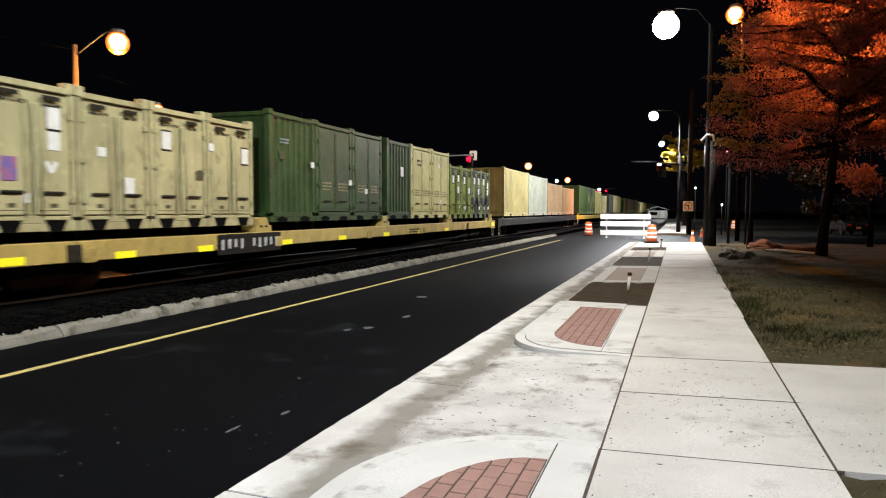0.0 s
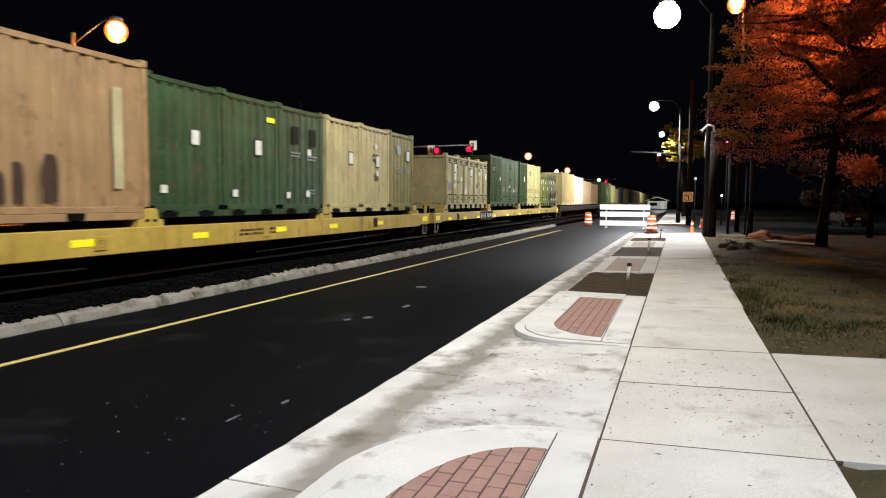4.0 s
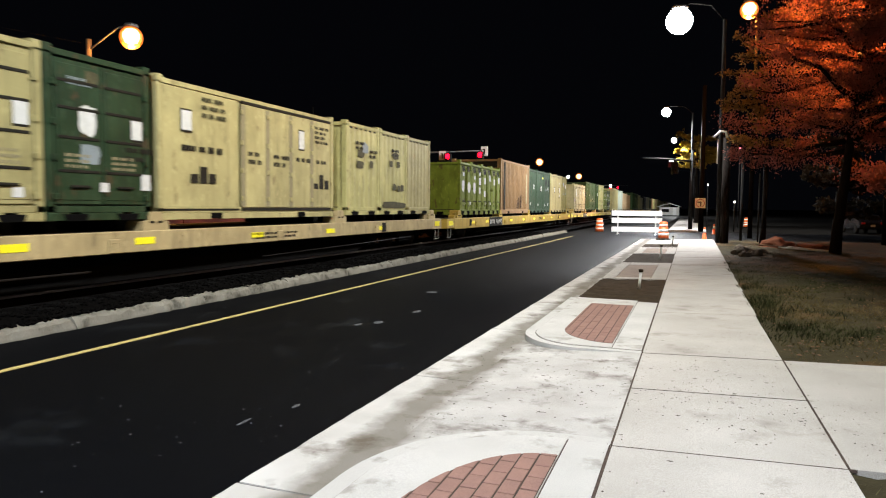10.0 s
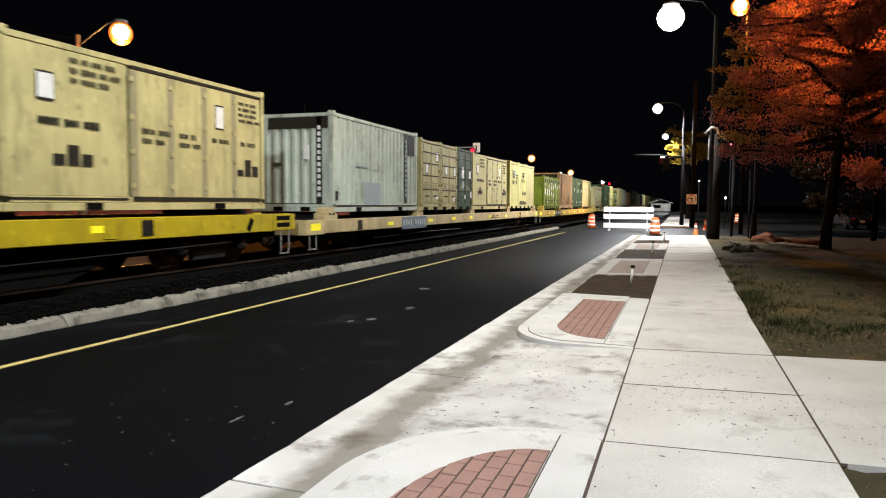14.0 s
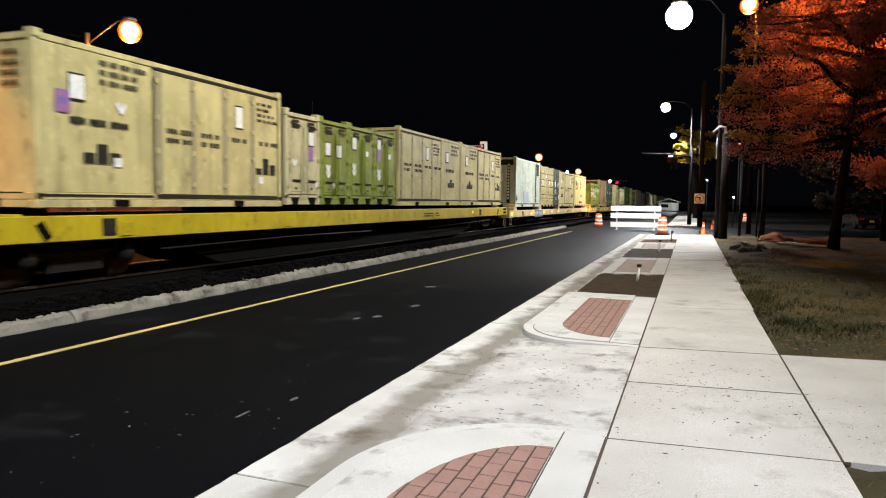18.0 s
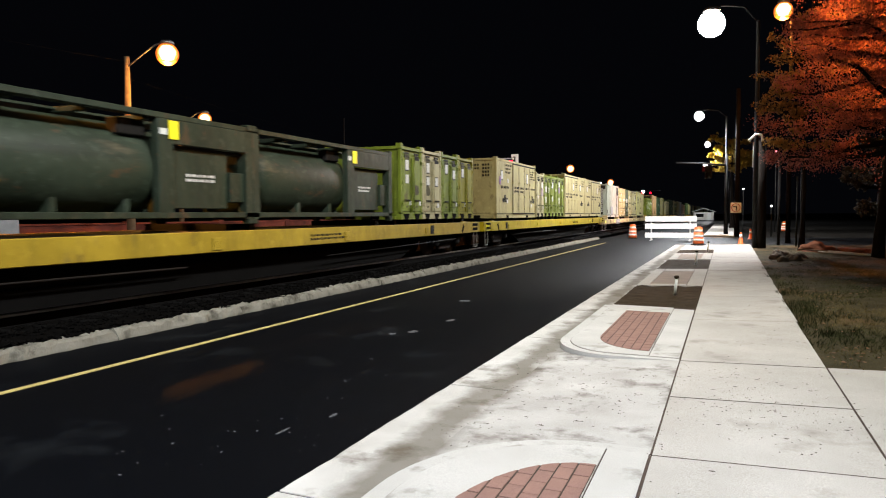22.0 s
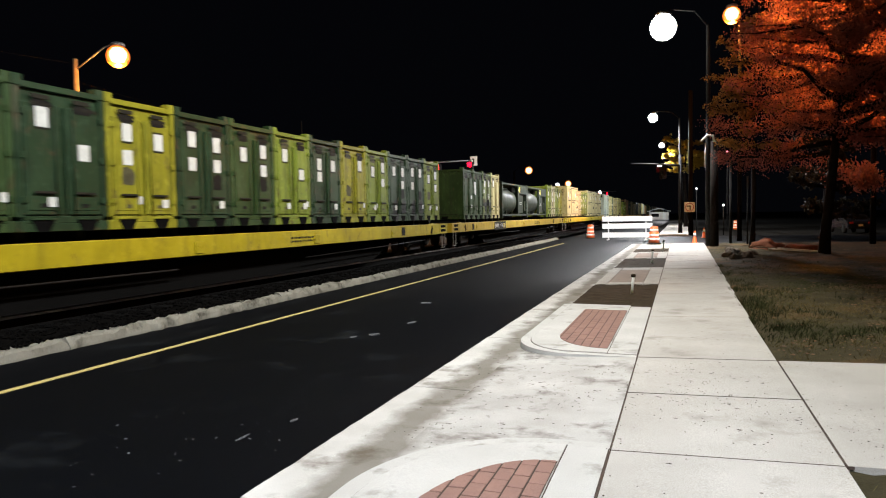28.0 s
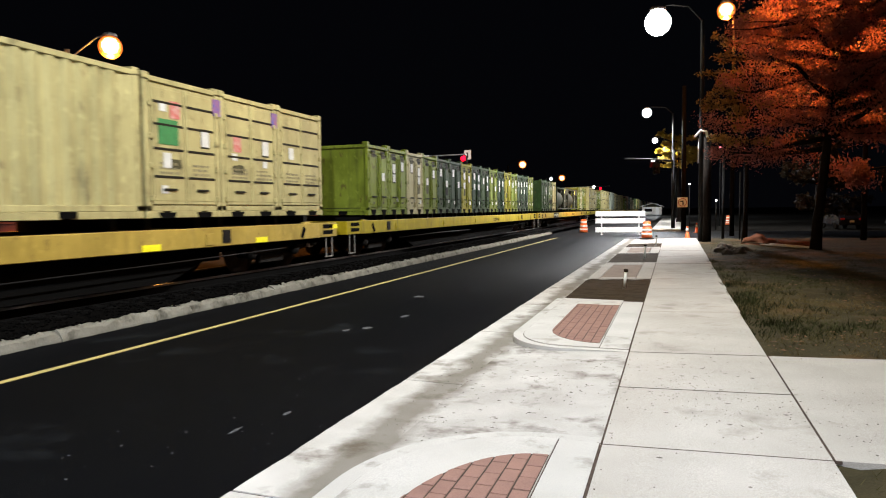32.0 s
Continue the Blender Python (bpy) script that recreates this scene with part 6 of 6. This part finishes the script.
# overhead cables between the lamp poles
for (xa, ya, za), (xb, yb, zb), sag in (((-23.4, 22.4, 8.3), (-23.4, -26.0, 8.5), 0.9), ((-23.4, 22.4, 7.6), (-23.2, 101.3, 8.0), 1.6)):
    p = [(xa + (xb - xa) * k / 16, ya + (yb - ya) * k / 16, za + (zb - za) * k / 16 - sag * 4 * (k / 16) * (1 - k / 16)) for k in range(17)]
    tagged(place("utility_cable", tube("utility_cable|%.0f %.1f" % (yb, za), p, 0.004, 6), GAP, None), "thin overhead cable strung between lamp poles", "cable", "overhead cables")

# utility pole with the turn sign, posts and lamps by the verge
pole = thing("utility_pole", pose(0.8, 57.6, 0), "tall weathered wooden utility pole", "utility pole")
place("shaft", tube("utility_shaft", [(0, 0, 0), (0, 0, 11.2)], [0.2, 0.15]), BARK, pole)
sign = thing("turn_sign", pose(0.72, 57.41, 2.2), "square white no-left-turn sign on the utility pole", "traffic sign")
place("panel", boxes("turn_panel", [(-0.38, -0.02, -0.38, 0.38, 0.0, 0.38)], 0.006), SHEET, sign)
place("turn_arrow", boxes("turn_arrow", [(0.0, -0.026, -0.22, 0.08, -0.022, 0.1), (-0.22, -0.026, 0.04, 0.08, -0.022, 0.12)]), INK, sign)
place("ban_ring", tube("ban_ring", [(0.3 * math.cos(a), -0.024, 0.3 * math.sin(a)) for a in (6.2832 * k / 24 for k in range(25))], 0.025, 6), mat("red_sign_paint", (0.5, 0.03, 0.03)), sign)
post = thing("wooden_post", pose(1.62, 37.2, 0), "thick dark wooden post beside the lamp", "post")
place("shaft", tube("wooden_post", [(0, 0, 0), (0, 0, 5.3)], [0.21, 0.17]), BARK, post)
flood = thing("flood_light", pose(1.5, 37.0, 5.3), "white gooseneck hood on top of the wooden post", "lamp")
place("neck", tube("flood_neck", [(0.1, 0, -0.05), (0.05, 0, 0.25), (-0.2, 0, 0.3), (-0.5, 0, 0.0)], 0.06), WHITEPLASTIC, flood)
place("hood", tube("flood_hood", [(-0.3, 0, -0.1), (-0.32, 0, -1.3)], 0.03), WHITEPLASTIC, flood)
for x, y, h, r in ((2.55, 40, 4.6, 0.07), (3.3, 39, 3.6, 0.04)):
    ob = thing("steel_post", pose(x, y, 0), "slim dark steel post", "post", "slim posts")
    place("shaft", tube("steel_post|%.1f" % x, [(0, 0, 0), (0, 0, h)], r), POLE, ob)
SMALLGLOW, PINKGLOW = glow("small_white_lamp", (1.0, 0.95, 0.9), 4), glow("pink_lamp", (1.0, 0.2, 0.25), 3)
for x, y, z, g in ((2.3, 62, 5.7, PINKGLOW), (4.3, 72, 7.5, PINKGLOW), (5.5, 72, 7.6, PINKGLOW), (6.6, 74, 7.4, PINKGLOW), (2.0, 60, 6.9, SMALLGLOW), (3.2, 58, 2.3, SMALLGLOW), (1.5, 70, 4.0, SMALLGLOW)):
    ob = thing("area_lamp", pose(x, y, 0), "slim post with a small glowing lamp", "lamp", "small area lamps")
    place("post", tube("area_post|%.1f" % z, [(0, 0, 0), (0, 0, z)], 0.04, 6), POLE, ob)
    place("globe", lathe("area_globe", [(0.03, -0.08), (0.08, 0), (0.065, 0.07), (0.02, 0.1)], 10), g, ob, pose(0, 0, z))
drum(5.3, 75.0, -0.07)
copy_thing(cone, pose(1.6, 52.0, 0.0))

# planting stakes, boards, soil heap, stones
for x, y, h in ((-1.02, 15.78, 0.36), (-0.95, 25.4, 0.42), (-0.75, 33.9, 0.42)):
    ob = thing("bed_stake", pose(x, y, 0.03), "short white marker stake in the planting bed", "stake", "bed stakes")
    place("shaft", tube("bed_stake|%.2f" % h, [(0, 0, -0.05), (0.04, 0, h)], [0.03, 0.03], 8), WHITEPLASTIC, ob)
    place("cap", lathe("stake_cap", [(0.035, 0), (0.05, 0.02), (0.05, 0.06), (0.03, 0.07)], 8), SOIL, ob, pose(0.04, 0, h))


def heap(x, y, r, h, seed, material, name, label, category):
    bm = bmesh.new()
    bmesh.ops.create_icosphere(bm, subdivisions=4, radius=1)
    for v in bm.verts:
        n = 1 + 0.35 * noise.noise(v.co * 1.6 + Vector((seed, 0, 0))) + 0.12 * noise.noise(v.co * 5 + Vector((seed, 3, 0)))
        v.co = Vector((v.co.x * r * n, v.co.y * r * n, max(v.co.z, -0.15) * h * n))
    return tagged(place(name, store("heap|%d" % seed, bm, True), material, None, pose(x, y, 0.08)), label, category)


REDSOIL = mat("red_clay", (0.2, 0.075, 0.04), (0.11, 0.045, 0.025), 0.95, 0, 3, 40, 0.8)
heap(3.7, 34.2, 0.75, 0.42, 1, REDSOIL, "clay_mound", "low heap of red clay soil on the verge", "mound")
heap(5.0, 33.6, 0.8, 0.25, 2, REDSOIL, "clay_mound", "low heap of red clay soil on the verge", "mound")
STONE = mat("field_stone", (0.16, 0.13, 0.1), (0.09, 0.075, 0.06), 0.9, 0, 4, 40, 0.5)
for k, (x, y, r) in enumerate(((2.3, 27.6, 0.28), (1.9, 27.2, 0.2), (1.75, 28.4, 0.24), (2.6, 29.0, 0.22), (2.0, 30.2, 0.3))):
    heap(x, y, r, r * 0.9, 20 + k, STONE, "stone", "rough grey-brown stone lying on the verge", "stone")["group"] = "verge stones"
for k, (x, y, a) in enumerate(((4.3, 31.0, 62), (4.6, 30.8, 58), (3.7, 31.8, 75))):
    ob = tagged(place("board", boxes("loose_board", [(-0.07, -0.95, 0, 0.07, 0.95, 0.04)], 0.006), WHITEPLASTIC if k < 2 else WOOD, None, pose(x, y, 0.17 + 0.03 * k, 3, 0, a)), "loose pale timber board on the soil", "board", "loose boards")

# dark car parked beyond the verge
def car(x, y, turn, colour, label):
    ob = thing("parked_car", pose(x, y, -0.02, 0, 0, turn), label, "car", "parked cars")
    side = [(-2.2, 0.35), (-2.25, 0.75), (-2.1, 0.95), (-1.5, 1.0), (-1.1, 1.42), (0.6, 1.45), (1.2, 1.0), (2.1, 0.88), (2.25, 0.6), (2.2, 0.35)]
    bm = bmesh.new()
    l = [bm.verts.new((-0.88, y, z)) for y, z in side]
    r = [bm.verts.new((0.88, y, z)) for y, z in side]
    bm.faces.new(l)
    bm.faces.new(r[::-1])
    for i in range(len(side)):
        bm.faces.new((l[i], l[i - 1], r[i - 1], r[i]))
    bmesh.ops.bevel(bm, geom=bm.edges[:], offset=0.07, segments=2, affect="EDGES")
    place("body", store("car_body|%s" % colour.name, bm), colour, ob)
    for sx in (-0.8, 0.8):
        for wy in (-1.35, 1.35):
            place("wheel", lathe("car_wheel", [(0.2, -0.1), (0.33, -0.09), (0.33, 0.09), (0.2, 0.1)], 18), BLACK, ob, pose(sx, wy, 0.33, 0, 90, 0))
    for sx in (-0.65, 0.65):
        place("tail_light", boxes("tail_light", [(-0.14, -0.03, -0.07, 0.14, 0.02, 0.07)], 0.015), mat("red_lens", (0.4, 0.02, 0.02), None, 0.2) if sx < 0 else bpy.data.materials["red_lens"], ob, pose(sx, -2.25, 0.8))
    place("rear_window", boxes("rear_window", [(-0.62, -1.36, 1.06, 0.62, -1.3, 1.36)]), GLASS, ob, pose(0, 0, 0))
    place("plate", boxes("plate_bar", [(-0.16, -0.02, -0.08, 0.16, 0.0, 0.08)]), PAPER, ob, pose(0, -2.26, 0.62))
    return ob


GLASS = mat("dark_car_glass", (0.01, 0.01, 0.012), None, 0.08, 0, 3, 30, 0)
CARPAINT = mat("dark_car_paint", (0.012, 0.012, 0.016), None, 0.25, 0, 3, 30, 0)
car(12.6, 62, 8, CARPAINT, "dark parked car with red tail lamps")
car(17.5, 60, 80, mat("grey_car_paint", (0.05, 0.05, 0.055), None, 0.3, 0, 3, 30, 0), "grey car parked in the lot")
car(23.5, 64, 85, mat("red_car_paint", (0.22, 0.04, 0.04), None, 0.3, 0, 3, 30, 0), "red car parked in the lot")
setting("car_park", sheet("car_park", [6, 20, 60], [42, 60, 95], lambda x, y: -0.04), GROUND, "dark car park surface beyond the trees", "car park")

# low lit building at the end of the street
WALLP = mat("pale_wall", (0.7, 0.68, 0.62), (0.55, 0.53, 0.48), 0.9, 0, 2, 30)
house = thing("street_end_building", pose(-5.0, 185, 0), "low pale building with a pitched roof under a lamp", "building")
place("wall", boxes("end_wall_block", [(-2.4, 0, 0, 2.4, 6, 2.0)], 0.02), WALLP, house)
for side in (-1, 1):
    place("roof_slope", boxes("roof_slope", [(0, -0.9, -0.06, 3.0, 6.6, 0.06)], 0.01), WALLP, house, pose(0, 0, 3.0) @ Matrix.Diagonal((side, 1, 1, 1)) @ pose(0, 0, 0, 0, 17, 0))
for x in (-2.2, 2.2):
    place("post", boxes("canopy_post", [(-0.08, -0.8, 0, 0.08, -0.64, 2.3)]), WALLP, house, pose(x, 0, 0))
place("window", boxes("end_window", [(-0.9, -0.05, -0.4, 0.9, 0.02, 0.4)], 0.02), GLASS, house, pose(-0.9, 0, 1.2))
place("door", boxes("end_door", [(-0.4, -0.04, 0, 0.4, 0.02, 1.8)], 0.02), WHITEPLASTIC, house, pose(1.3, 0, 0))


def motions():
    for ob, u, z in MOVING:
        walk(ob, [(t, pose(FACE, u + run(t), z)) for t in (0, 4, 8, 12, 16, 20, 24, 28, 32)])


motions()
